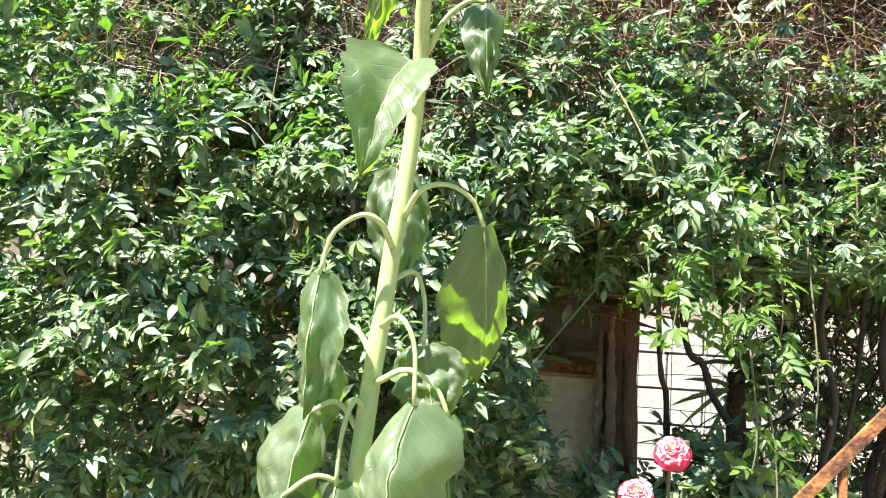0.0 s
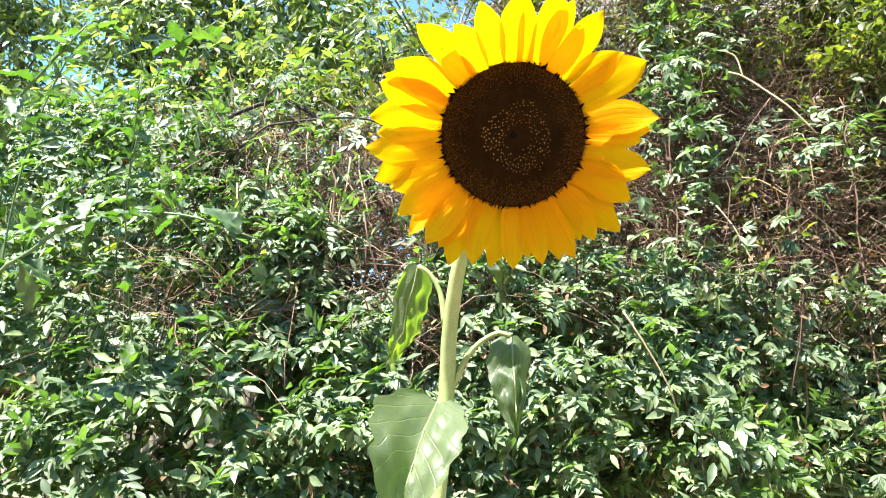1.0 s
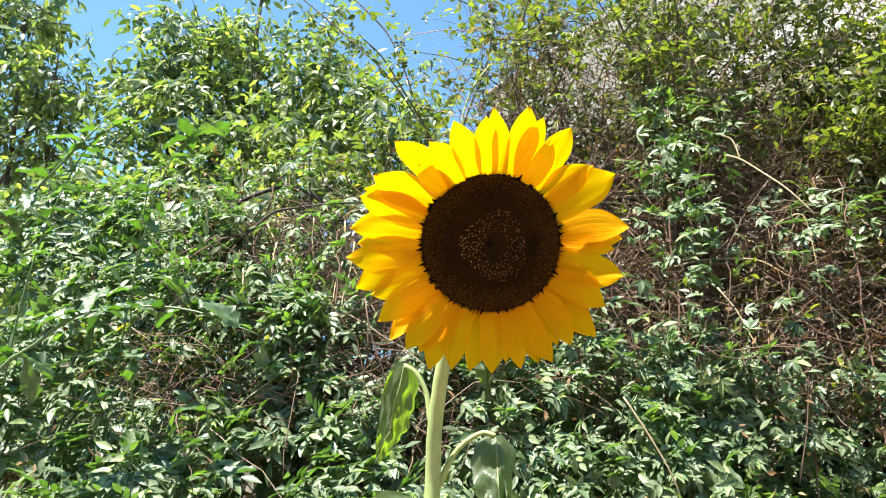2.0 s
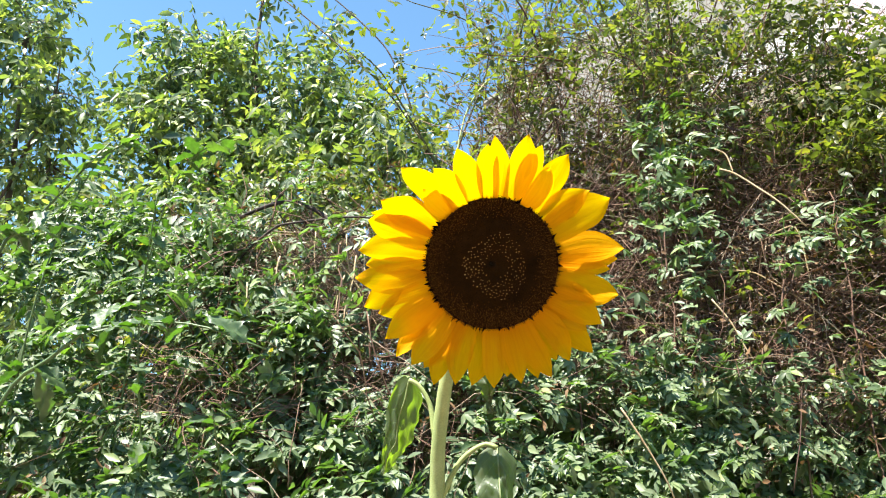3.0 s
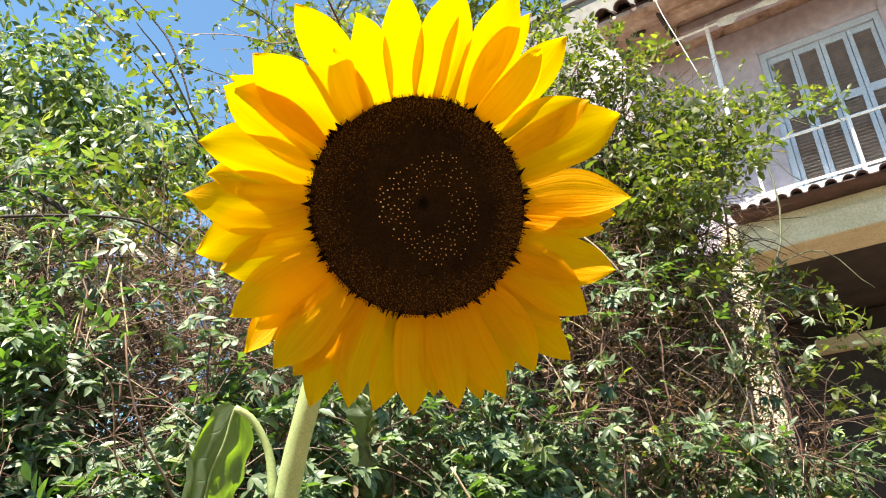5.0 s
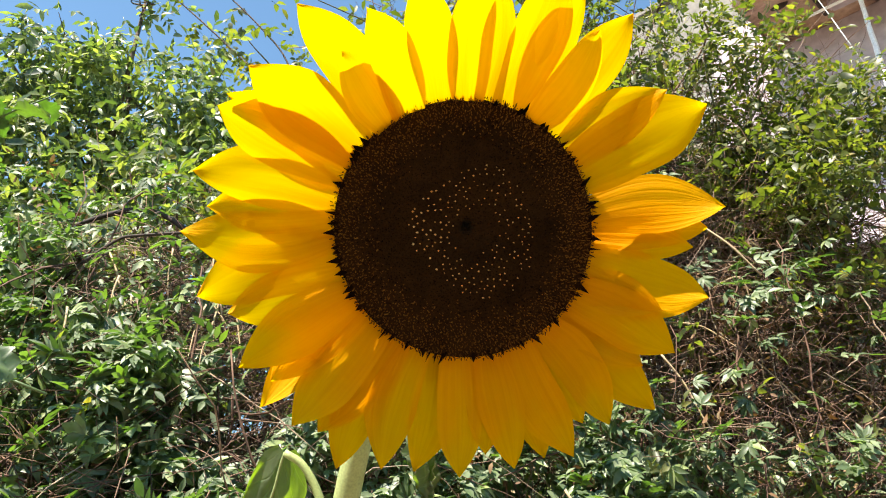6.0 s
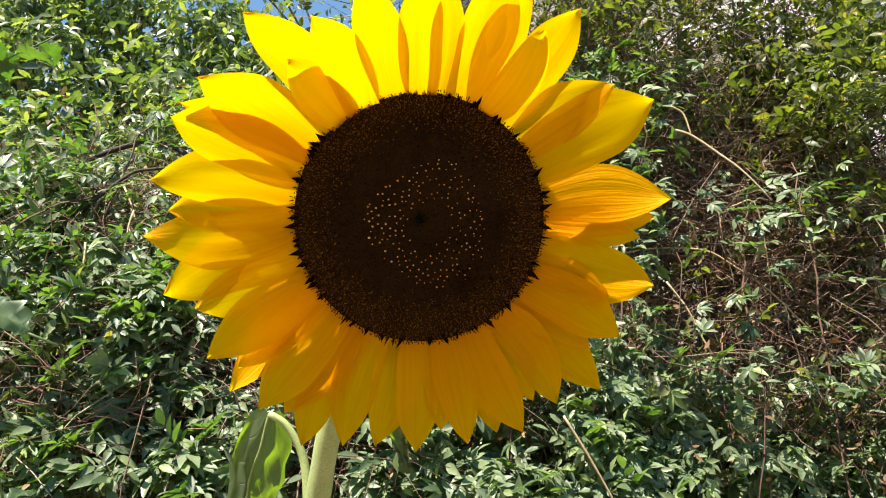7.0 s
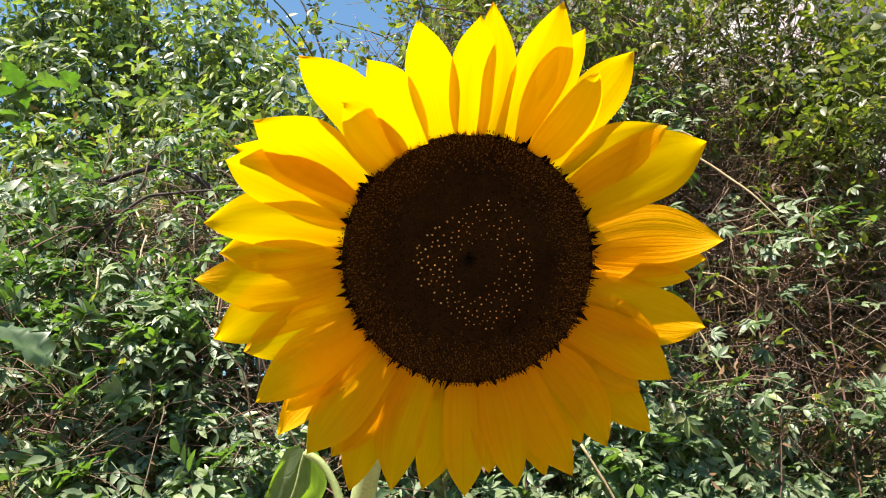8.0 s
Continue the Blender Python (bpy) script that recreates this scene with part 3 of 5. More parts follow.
    sun_leaf(plant, [(0.022, 0.960, 1.385), (0.016, 0.985, 1.412), (0.004, 1.0, 1.405)], (0.014, 1.0, 1.250), 0.092, (0.0, -1, 0), 0.45, seed=5, right=0.6, wide_at=0.35)
    sun_leaf(plant, [(0.024, 0.950, 1.335), (0.045, 0.93, 1.365), (0.074, 0.945, 1.375), (0.102, 0.965, 1.362), (0.117, 0.975, 1.331)], (0.104, 1.12, 1.135), 0.092, (0.4, -0.75, -0.7), -0.05, seed=6, right=0.15, share=0.66, wide_at=0.40, curled=0.15, limp=0.5)
    sun_leaf(plant, [(0.013, 0.945, 1.300), (0.003, 0.92, 1.324), (-0.018, 0.91, 1.331), (-0.049, 0.91, 1.308), (-0.061, 0.91, 1.262)], (-0.066, 0.905, 1.102), 0.092, (0.05, -1, 0), 1.1, seed=7, right=0.55, wide_at=0.30, share=0.5, curled=0.3, limp=0.6)
    sun_leaf(plant, [(0.012, 0.965, 1.262), (0.036, 0.985, 1.274), (0.049, 0.99, 1.242), (0.052, 0.99, 1.185)], (0.072, 0.99, 1.085), 0.098, (0.1, -1, 0), 0.4, seed=8, right=0.3)
    sun_leaf(plant, [(0.008, 0.94, 1.208), (0.033, 0.905, 1.220), (0.052, 0.90, 1.190), (0.056, 0.895, 1.126)], (0.040, 0.85, 0.945), 0.125, (-0.55, -0.75, 0.35), 0.25, seed=9, lean=0.02, right=1.4, wide_at=0.35, share=0.36, curled=0.15, limp=0.5, label="large drooping leaf with one sunlit fold")
    sun_leaf(plant, [(0.004, 0.945, 1.143), (0.041, 0.93, 1.161), (0.074, 0.93, 1.145), (0.091, 0.93, 1.112)], (0.092, 0.935, 0.975), 0.075, (0.3, -1, 0), 0.75, seed=10, right=1.1)
    sun_leaf(plant, [(-0.004, 0.962, 1.170), (-0.030, 0.985, 1.200), (-0.056, 0.99, 1.202), (-0.075, 0.995, 1.165)], (-0.078, 1.0, 1.04), 0.07, (0, -1, 0), 0.7, seed=11)
    sun_leaf(plant, [(-0.006, 0.95, 1.108), (-0.016, 0.932, 1.124), (-0.028, 0.93, 1.084), (-0.031, 0.93, 1.029)], (-0.030, 0.93, 0.90), 0.08, (0, -1, 0), 0.8, seed=12)
    sun_leaf(plant, [(-0.010, 0.955, 1.080), (-0.04, 0.95, 1.118), (-0.072, 0.95, 1.104)], (-0.084, 0.935, 0.945), 0.110, (-0.2, -1, 0.15), 0.3, seed=13, right=1.2, share=0.58, wide_at=0.40, curled=0.25, limp=0.6)
    sun_leaf(plant, [(-0.013, 0.95, 1.020), (-0.051, 0.922, 1.040), (-0.088, 0.92, 1.015)], (-0.10, 0.915, 0.88), 0.10, (0, -1, 0), 0.8, seed=14)


sunflower()

# ---- foliage ----
def leaflet(length, width, fold=0.35, bow=0.15, plain=False):
    """One leaf blade along +y, facing +z: verts and faces; plain ones, for plants further off, have fewer."""
    v = []
    for t, w in ((0.0, 0.0), (0.32, 0.95), (0.68, 0.78), (1.0, 0.0)) if plain else ((0.0, 0.0), (0.22, 0.74), (0.48, 1.0), (0.78, 0.50), (1.0, 0.0)):
        z, h = -bow * length * t * t, width / 2 * w
        if w == 0.0:
            v.append((0.0, t * length, z))
        else:
            v += [(-h * math.cos(fold), t * length, z + h * math.sin(fold)), (0.0, (t + 0.03) * length, z), (h * math.cos(fold), (t + 0.04) * length, z + h * math.sin(fold))]
    f = [(0, 2, 1), (0, 3, 2), (1, 2, 5), (1, 5, 4), (2, 3, 6), (2, 6, 5), (4, 5, 8), (4, 8, 7), (5, 6, 9), (5, 9, 8), (7, 8, 10), (8, 9, 10)]
    if plain:
        f = f[:6] + [(4, 5, 7), (5, 6, 7)]
    return np.array(v), f


def spray(count, length, width, spread, seed, step=0.3, loose=1.0, plain=False):
    """A compound leaf or shoot tip along +y: count leaflets in pairs, and one at the end."""
    g = np.random.default_rng(seed)
    p = Pile()
    for k in range(count):
        last = k == count - 1
        sgn = 1 if k % 2 else -1
        ang = 0 if last else sgn * (spread + g.normal(0, 0.2))
        sc = g.uniform(0.75, 1.1) * (1.15 if last else 1.0)
        v, f = leaflet(length * sc, width * sc, g.uniform(0.15, 0.5), g.uniform(0.0, 0.35), plain)
        rot = np.array(Euler((g.normal(0, 0.3 * loose), g.normal(0, 0.45 * loose), -ang)).to_matrix())
        at = np.array((0, (k // 2) * step * length + (0.25 * length if last else 0), 0))
        p.add(v @ rot.T + at, f)
    reach = (count // 2) * step * length
    p.add(*tube([(0, -0.5 * length, -0.1 * length), (0, reach, 0)], [length * 0.02, length * 0.012], 3, 2))
    return np.concatenate(p.v), np.concatenate(p.f)


def hand_leaf(count, length, width, seed):
    """A compound leaf whose leaflets all spread from the end of its stalk, along +y."""
    g = np.random.default_rng(seed)
    p = Pile()
    for k in range(count):
        ang = (k - (count - 1) / 2) * (2.7 / count) + g.normal(0, 0.12)
        sc = (1.1 - 0.22 * abs(ang)) * g.uniform(0.88, 1.1)
        v, f = leaflet(length * sc, width * sc, g.uniform(0.15, 0.45), g.uniform(0.05, 0.4))
        rot = np.array(Euler((g.normal(-0.1, 0.18), g.normal(0, 0.25), -ang)).to_matrix())
        p.add(v @ rot.T, f)
    p.add(*tube([(0, -0.7 * length, -0.15 * length), (0, 0, 0)], [length * 0.022, length * 0.014], 3, 2))
    return np.concatenate(p.v), np.concatenate(p.f)


def turn_to(direction, normal):
    """Rotations (k, 3, 3) that take +y to direction and +z near normal."""
    d = direction / np.linalg.norm(direction, axis=1)[:, None]
    x = np.cross(d, normal)
    x /= np.linalg.norm(x, axis=1)[:, None] + 1e-9
    z = np.cross(x, d)
    return np.stack([x, d, z], axis=2)


def foliage(owner, name, points, directions, normals, sizes, kinds, material, apart=0, nearest=None):
    """Leaves at points. The first `apart` of those within nearest (a test on the plan) are pieces of their own, the rest one mesh."""
    rot = turn_to(directions, normals)
    pick = rng.integers(0, len(kinds), len(points))
    near = np.zeros(len(points), bool)
    if apart:
        idx = np.flatnonzero(nearest(points)) if nearest else np.arange(len(points))
        near[idx[:apart]] = True
    shared = []
    for k, (v, f) in enumerate(kinds):
        me = mesh_np(name, v, f)
        me.materials.append(material)
        shared.append(me)
    vs, fs, base = [], [], 0
    for k, (v, f) in enumerate(kinds):
        sel = np.flatnonzero((pick == k) & ~near)
        if not len(sel):
            continue
        w = np.einsum("kij,nj->kni", rot[sel], v) * sizes[sel, None, None] + points[sel, None]
        vs.append(w.reshape(-1, 3))
        fs.append((f[None] + (base + np.arange(len(sel)) * len(v))[:, None, None]).reshape(-1, 3))
        base += len(sel) * len(v)
    if vs:
        crown = part("foliage", mesh_np("foliage", np.concatenate(vs), np.concatenate(fs)), material, owner)
        tagged(crown, kind="stuff")
    for i in np.flatnonzero(near):
        m = np.eye(4)
        m[:3, :3], m[:3, 3] = rot[i] * sizes[i], points[i]
        piece(name, shared[pick[i]], Matrix(m.tolist()), owner)


def hedge_face(x, z):
    """How far ahead the front of the hedge stands."""
    lean = 0.42 + 0.18 / (1 + np.exp((x + 0.2) * 6)) - 0.10 / (1 + np.exp((0.4 - x) * 6))
    return 1.56 + 0.26 * x + lean * np.maximum(0, z - 1.5) - (0.30 * np.clip(1.5 - z, 0, 0.4) - 0.35 * np.maximum(0, 1.1 - z)) / (1 + np.exp((x + 0.2) * 8)) + 0.40 * np.maximum(0, 1.22 - z) / (1 + np.exp(-(x + 0.15) * 9))


def bumps(x, z, s, seed):
    return np.array([noise.noise((a * s, b * s, seed)) for a, b in zip(x, z)])


JAS_KINDS = [spray(7, 0.036, 0.0150, 1.0, 1, 0.44, 0.5), hand_leaf(5, 0.046, 0.0180, 2), spray(7, 0.033, 0.0135, 1.05, 3, 0.46, 0.55), hand_leaf(5, 0.041, 0.0165, 4), spray(5, 0.040, 0.0160, 0.95, 5, 0.40, 0.6), hand_leaf(7, 0.040, 0.0145, 6), hand_leaf(5, 0.037, 0.0150, 7)]


def jasmine_top(x):
    """How high the dense leafy hedge reaches."""
    return 1.93 + 0.48 / (1 + np.exp((x + 0.48) * 14)) + 0.06 * np.sin(5 * x + 1) + 0.05 * np.sin(13 * x)


def jasmine(x0, x1, label, count, seed):
    bush = thing("jasmine_shrub", label, "shrub", ((x0 + x1) / 2, 2.1 + 0.26 * (x0 + x1) / 2, 0), group="shrubs of the hedge")
    g = np.random.default_rng(seed)
    x, z = g.uniform(x0 - 0.05, x1 + 0.05, count), np.where(g.random(count) < 0.07, g.uniform(0.03, 0.6, count), 0.6 + 1.95 * g.random(count) ** 0.95)
    keep = z < jasmine_top(x) + g.normal(0, 0.05, count)
    # the gap by the post
    gap = (x > 0.24 + 0.05 * np.sin(9 * z)) & (z < 1.33 - 0.02 * (x - 0.3) + 0.07 * np.sin(11 * x)) & (x < 1.35)
    keep &= ~gap | (g.random(count) < 0.01)
    keep &= (x < 0.24) | (g.random(count) < np.clip(np.where(x > 0.74, -0.15, 0.22) + (z - 1.40) / 0.40, 0.03, 1.0))
    keep &= (x < 0.65) | (g.random(count) < 0.8)
    keep &= (x < 0.85) | (z < 1.92) | (g.random(count) < 0.15)
    x, z = x[keep], z[keep]
    b = bumps(x, z, 3.2, seed) * 0.11 + bumps(x, z, 9.0, seed + 5) * 0.07
    deep = np.where(g.random(len(x)) < 0.76, g.exponential(np.where(x < -0.2, 0.045, 0.065), len(x)), g.uniform(0.15, 0.55, len(x)))
    y = hedge_face(x, z) + b + deep + 0.14 * np.clip((x - 0.72) / 0.25, 0, 1) * np.clip((1.85 - z) / 0.2, 0, 1)
    hole = bumps(x, z, 6.0, seed + 9) > np.where(x > 0.5, 0.08, 0.14) + 0.5 * (deep > 0.16)
    x, y, z, deep = x[~hole], y[~hole], z[~hole], deep[~hole]
    k = len(x)
    pts = np.stack([x, y, z], 1)
    dirs = np.stack([g.normal(0, 0.85, k), -0.6 + g.normal(0, 0.5, k), -0.1 + g.normal(0, 0.6, k)], 1)
    nrm = np.stack([g.normal(-0.22, 0.34, k), g.normal(-0.62, 0.34, k), g.normal(0.76, 0.28, k)], 1)
    foliage(bush, "leaf_spray", pts, dirs, nrm, (0.55 + 0.65 * g.random(k) ** 1.3) * (1 + 0.3 * (deep > 0.16)), JAS_KINDS, JASMINE, 280, lambda p: (p[:, 2] > 1.0) & (deep < 0.05))
    if x1 > 1:
        # a leafy roof added over the gap to keep it in shade
        n = 3400
        roof = np.stack([g.uniform(0.15, 2.1, n), g.uniform(1.82, 3.3, n), g.uniform(1.36, 1.62, n)], 1)
        foliage(bush, "leaf_spray", roof, g.normal(0, 0.8, (n, 3)) + np.array((0, -0.4, 0)), g.normal(0, 0.35, (n, 3)) + np.array((-0.1, -0.3, 0.85)), g.uniform(0.7, 1.2, n) * np.where(roof[:, 1] > 2.15, 1.9, 1.0), JAS_KINDS, JASMINE)
    for i in range(int(26 * (x1 - x0))):
        sx = g.uniform(x0, x1)
        top = jasmine_top(sx) - g.uniform(0, 0.5)
        low = 1.38 if 0.15 < sx < 1.4 else 0.0
        pts2 = [(sx + g.normal(0, 0.12), float(hedge_face(sx, h)) + g.uniform(0.18, 0.4), h) for h in np.linspace(low, top, 5)]
        part("stem", Pile().add(*tube(pts2, [0.006, 0.0025], 5, 10)), WEEDSTEM, bush)


jasmine(-1.15, -0.42, "glossy dark green climbing shrub beside tall weeds", 8000, 17)
jasmine(-0.42, 0.45, "glossy green climbing shrub behind the sunflower", 10400, 12)
jasmine(0.45, 1.62, "glossy green climbing shrub hanging over a post", 13500, 13)


# ---- the garden wall behind the hedge ----
def garden_wall():
    w = new("wall_garden")
    tagged(w, "old tan rubble wall hidden behind the hedge", "wall", kind="structure")
    g = np.random.default_rng(15)
    part("core", boxes(((-2.6, 3.27, 0), (0.6, 3.5, 2.15), 0.02)), TAN, w)
    stone = []
    for k in range(4):
        bm = boxes(((-0.16, -0.03, -0.085), (0.16, 0.03, 0.085), 0.025))
        for v in bm.verts:
            v.co += Vector(g.normal(0, 0.012, 3))
        me = bpy.data.meshes.new("stone")
        bm.to_mesh(me)
        bm.free()
        me.materials.append(TAN)
        stone.append(me)
    for r in range(11):
        for c in range(9):
            piece("stone", stone[(r * 3 + c) % 4], pose(-2.42 + 0.345 * c + 0.17 * (r % 2), 3.262, 0.1 + 0.19 * r, 0, g.normal(0, 3), 0), w)


garden_wall()


# ---- the dry tangle above the hedge ----
def wander(g, start, heading, length, steps, bend):
    p, h, out = np.array(start, dtype=float), unit(heading), [np.array(start, dtype=float)]
    for _ in range(steps):
        h = unit(h + g.normal(0, bend, 3) + np.array((0, 0, -0.05)))
        p = p + h * length / steps
        out.append(p.copy())
    return out


def tangle():
    mass = thing("dry_vine", "brown tangle of dry woody vines and twigs", "vine", (0.5, 2.3, 0))
    g = np.random.default_rng(21)
    rest = Pile()
    for i in range(8000):
        if i % 10 < 4:
            x, z = g.uniform(-0.75, 0.05), g.uniform(1.65, 2.35)
        else:
            x, z = g.uniform(0.0, 1.55), g.uniform(1.86, 2.85) - 0.1 * g.random()
        y = float(hedge_face(x, z)) + g.uniform(-0.02, 0.42)
        p = wander(g, (x, y, z), (g.normal(0, 1), g.normal(0, 0.35), g.normal(-0.25, 0.8)), g.uniform(0.08, 0.34), 5, 0.2)
        r = g.choice([0.0008, 0.0012, 0.0017, 0.0028], p=[0.46, 0.36, 0.14, 0.04])
        shape = tube(p, [r, r * 0.6], 3, 6)
        if i < 290:
            part("twig", Pile().add(*shape), STRAW if i % 14 == 0 else TWIG, mass)
        else:
            rest.add(*shape)
    tagged(part("twig_tangle", rest, TWIG, mass), kind="stuff")
    # old trunks of the vine
    for k in range(14):
        x = -0.5 + 0.14 * k + g.normal(0, 0.04)
        if 0.2 < x < 1.2:
            continue
        base = (x + g.normal(0, 0.1), 2.25 + 0.26 * x, 0)
        pts = [base] + [(x + g.normal(0, 0.07), float(hedge_face(x, h)) + g.uniform(0.3, 0.5), h) for h in (0.7, 1.3, 1.8, 2.3)]
        part("stem", Pile().add(*tube(pts, [0.018, 0.012, 0.005], 7, 18, 0.06)), BARK, mass)
    # the twigs that stand out
    out = [([(0.331, 1.63, 1.747), (0.379, 1.64, 1.671), (0.426, 1.66, 1.586), (0.455, 1.70, 1.50)], 0.0024),
           ([(0.675, 1.96, 2.54), (0.704, 1.96, 2.52), (0.719, 1.96, 2.461)], 0.0028), ([(0.685, 1.97, 2.48), (0.719, 1.96, 2.461), (0.772, 1.95, 2.412), (0.82, 1.93, 2.354), (0.88, 1.93, 2.28)], 0.003),
           ([(0.60, 1.87, 2.06), (0.64, 1.87, 2.0), (0.67, 1.87, 1.93), (0.71, 1.87, 1.86)], 0.0024), ([(0.52, 2.0, 2.16), (0.61, 2.0, 2.18), (0.73, 2.0, 2.18), (0.79, 2.0, 2.15), (0.88, 2.0, 2.08), (0.96, 2.0, 1.99)], 0.0022),
           ([(0.32, 2.3, 3.13), (0.31, 2.3, 2.96), (0.30, 2.3, 2.75)], 0.0028), ([(0.83, 2.08, 2.31), (0.86, 2.08, 2.33), (0.91, 2.08, 2.33), (0.93, 2.1, 2.16), (0.93, 2.12, 2.05)], 0.0025)]
    for pts, r in out:
        part("twig", Pile().add(*tube(pts, [r, r * 0.7], 6, 16, 0.05)), STRAW, mass, "pale bare twig")
    part("branch", Pile().add(*tube([(-0.95, 1.97, 2.20), (-0.80, 1.95, 2.30), (-0.683, 1.9, 2.349), (-0.547, 1.88, 2.374), (-0.439, 1.88, 2.321), (-0.367, 1.88, 2.248), (-0.30, 1.9, 2.15), (-0.22, 1.97, 2.0)], [0.0045, 0.006, 0.0065, 0.007], 8, 30, 0.06)), DARK, mass, "thick dark bent branch")
    part("branch", Pile().add(*tube([(-0.75, 1.86, 2.04), (-0.685, 1.83, 2.145), (-0.58, 1.82, 2.255), (-0.51, 1.82, 2.28), (-0.31, 1.84, 2.30), (-0.2, 1.9, 2.27)], [0.004, 0.0035, 0.0025], 7, 24, 0.06)), DARK, mass, "thin dark arching branch")
    for k in range(16):
        x, z = g.uniform(-0.62, -0.28), g.uniform(2.05, 2.28)
        p = wander(g, (x, float(hedge_face(x, z)) - g.uniform(0.0, 0.06), z), (g.normal(0.3, 0.5), -0.1, -1), g.uniform(0.12, 0.26), 5, 0.1)
        part("twig", Pile().add(*tube(p, [0.0022, 0.0012], 5, 10)), STRAW, mass, "pale bare twig")
    # dead leaves caught in the twigs
    k = 2600
    x = np.concatenate([g.uniform(-1.0, 0.1, k // 3), g.uniform(0.1, 1.55, k - k // 3)])
    z = g.uniform(0.9, 2.6, k)
    z = np.where((x > 0.2) & (z < 1.4), z + 0.9, z)
    pts = np.stack([x, hedge_face(x, z) + g.uniform(-0.03, 0.25, k), z], 1)
    foliage(mass, "dead_leaf", pts, g.normal(0, 1, (k, 3)), g.normal(0, 1, (k, 3)) + np.array((0, 0, 0.5)), g.uniform(0.35, 0.8, k), [spray(1, 0.035, 0.016, 0.5, 71, plain=True), spray(3, 0.03, 0.012, 0.8, 72, plain=True)], DRYLEAF, 120)
    k = 1100
    x, z = g.uniform(-0.75, 1.6, k), g.uniform(1.75, 2.75, k)
    pts = np.stack([x, hedge_face(x, z) + g.uniform(-0.03, 0.35, k), z], 1)
    keep = bumps(x, z, 3.5, 77) > -0.02
    pts = pts[keep]
    k = len(pts)
    foliage(mass, "leaf", pts, g.normal(0, 0.8, (k, 3)) + np.array((0, -0.4, 0)), g.normal(0, 0.4, (k, 3)) + np.array((0, -0.3, 0.8)), g.uniform(0.7, 1.3, k), [spray(5, 0.022, 0.0125, 1.0, 73, 0.5, plain=True), spray(3, 0.026, 0.014, 0.9, 74, plain=True)], OLIVE, 0)


tangle()


def climber():
    """Jasmine shoots that climb through the tangle."""
    c = thing("climbing_jasmine", "glossy jasmine shoots climbing through dry twigs", "vine", (0.5, 2.2, 0))
    g = np.random.default_rng(25)
    pts = []
    for x0, z0, x1, z1, n in ((0.50, 1.85, 0.56, 2.75, 120), (0.54, 1.9, 0.50, 2.5, 90), (0.80, 1.9, 0.86, 2.3, 50), (0.98, 1.85, 1.02, 2.45, 34), (1.25, 1.8, 1.2, 2.4, 22), (1.4, 1.7, 1.5, 2.3, 24), (-0.35, 1.8, -0.42, 2.3, 60), (-0.12, 1.8, -0.18, 2.15, 50), (0.24, 1.85, 0.30, 2.2, 50), (0.62, 2.3, 0.72, 2.75, 60), (-0.62, 2.1, -0.55, 2.5, 60)):
        line = smooth_line([(x0, float(hedge_face(x0, z0)) + 0.05, z0 - 0.4), (x0 + g.normal(0, 0.04), float(hedge_face(x0, (z0 + z1) / 2)) - 0.03, (z0 + z1) / 2), (x1, float(hedge_face(x1, z1)) - 0.05, z1)], 16)
        part("stem", Pile().add(*tube(line + g.normal(0, 0.006, line.shape), [0.003, 0.0015], 5, 0)), TWIG, c)
        pts += [line[g.integers(3, 16)] + g.normal(0, 1, 3) * (0.055, 0.04, 0.04) for _ in range(n)]
    k = len(pts)
    foliage(c, "leaf_spray", np.array(pts), np.stack([g.normal(0, 0.8, k), g.normal(-0.5, 0.5, k), g.normal(-0.1, 0.5, k)], 1), np.stack([g.normal(-0.2, 0.35, k), g.normal(-0.6, 0.35, k), np.full(k, 0.78)], 1), g.uniform(0.6, 1.05, k), JAS_KINDS, JASMINE, 290)


climber()

# ---- the rose thicket above ----
ROSE_KINDS = [spray(5, 0.023, 0.0125, 1.0, 31, 0.48, plain=True), spray(7, 0.020, 0.0108, 1.1, 32, 0.48, plain=True), spray(5, 0.027, 0.0140, 0.95, 33, 0.46, plain=True), spray(3, 0.030, 0.0160, 0.9, 34, 0.45, plain=True)]


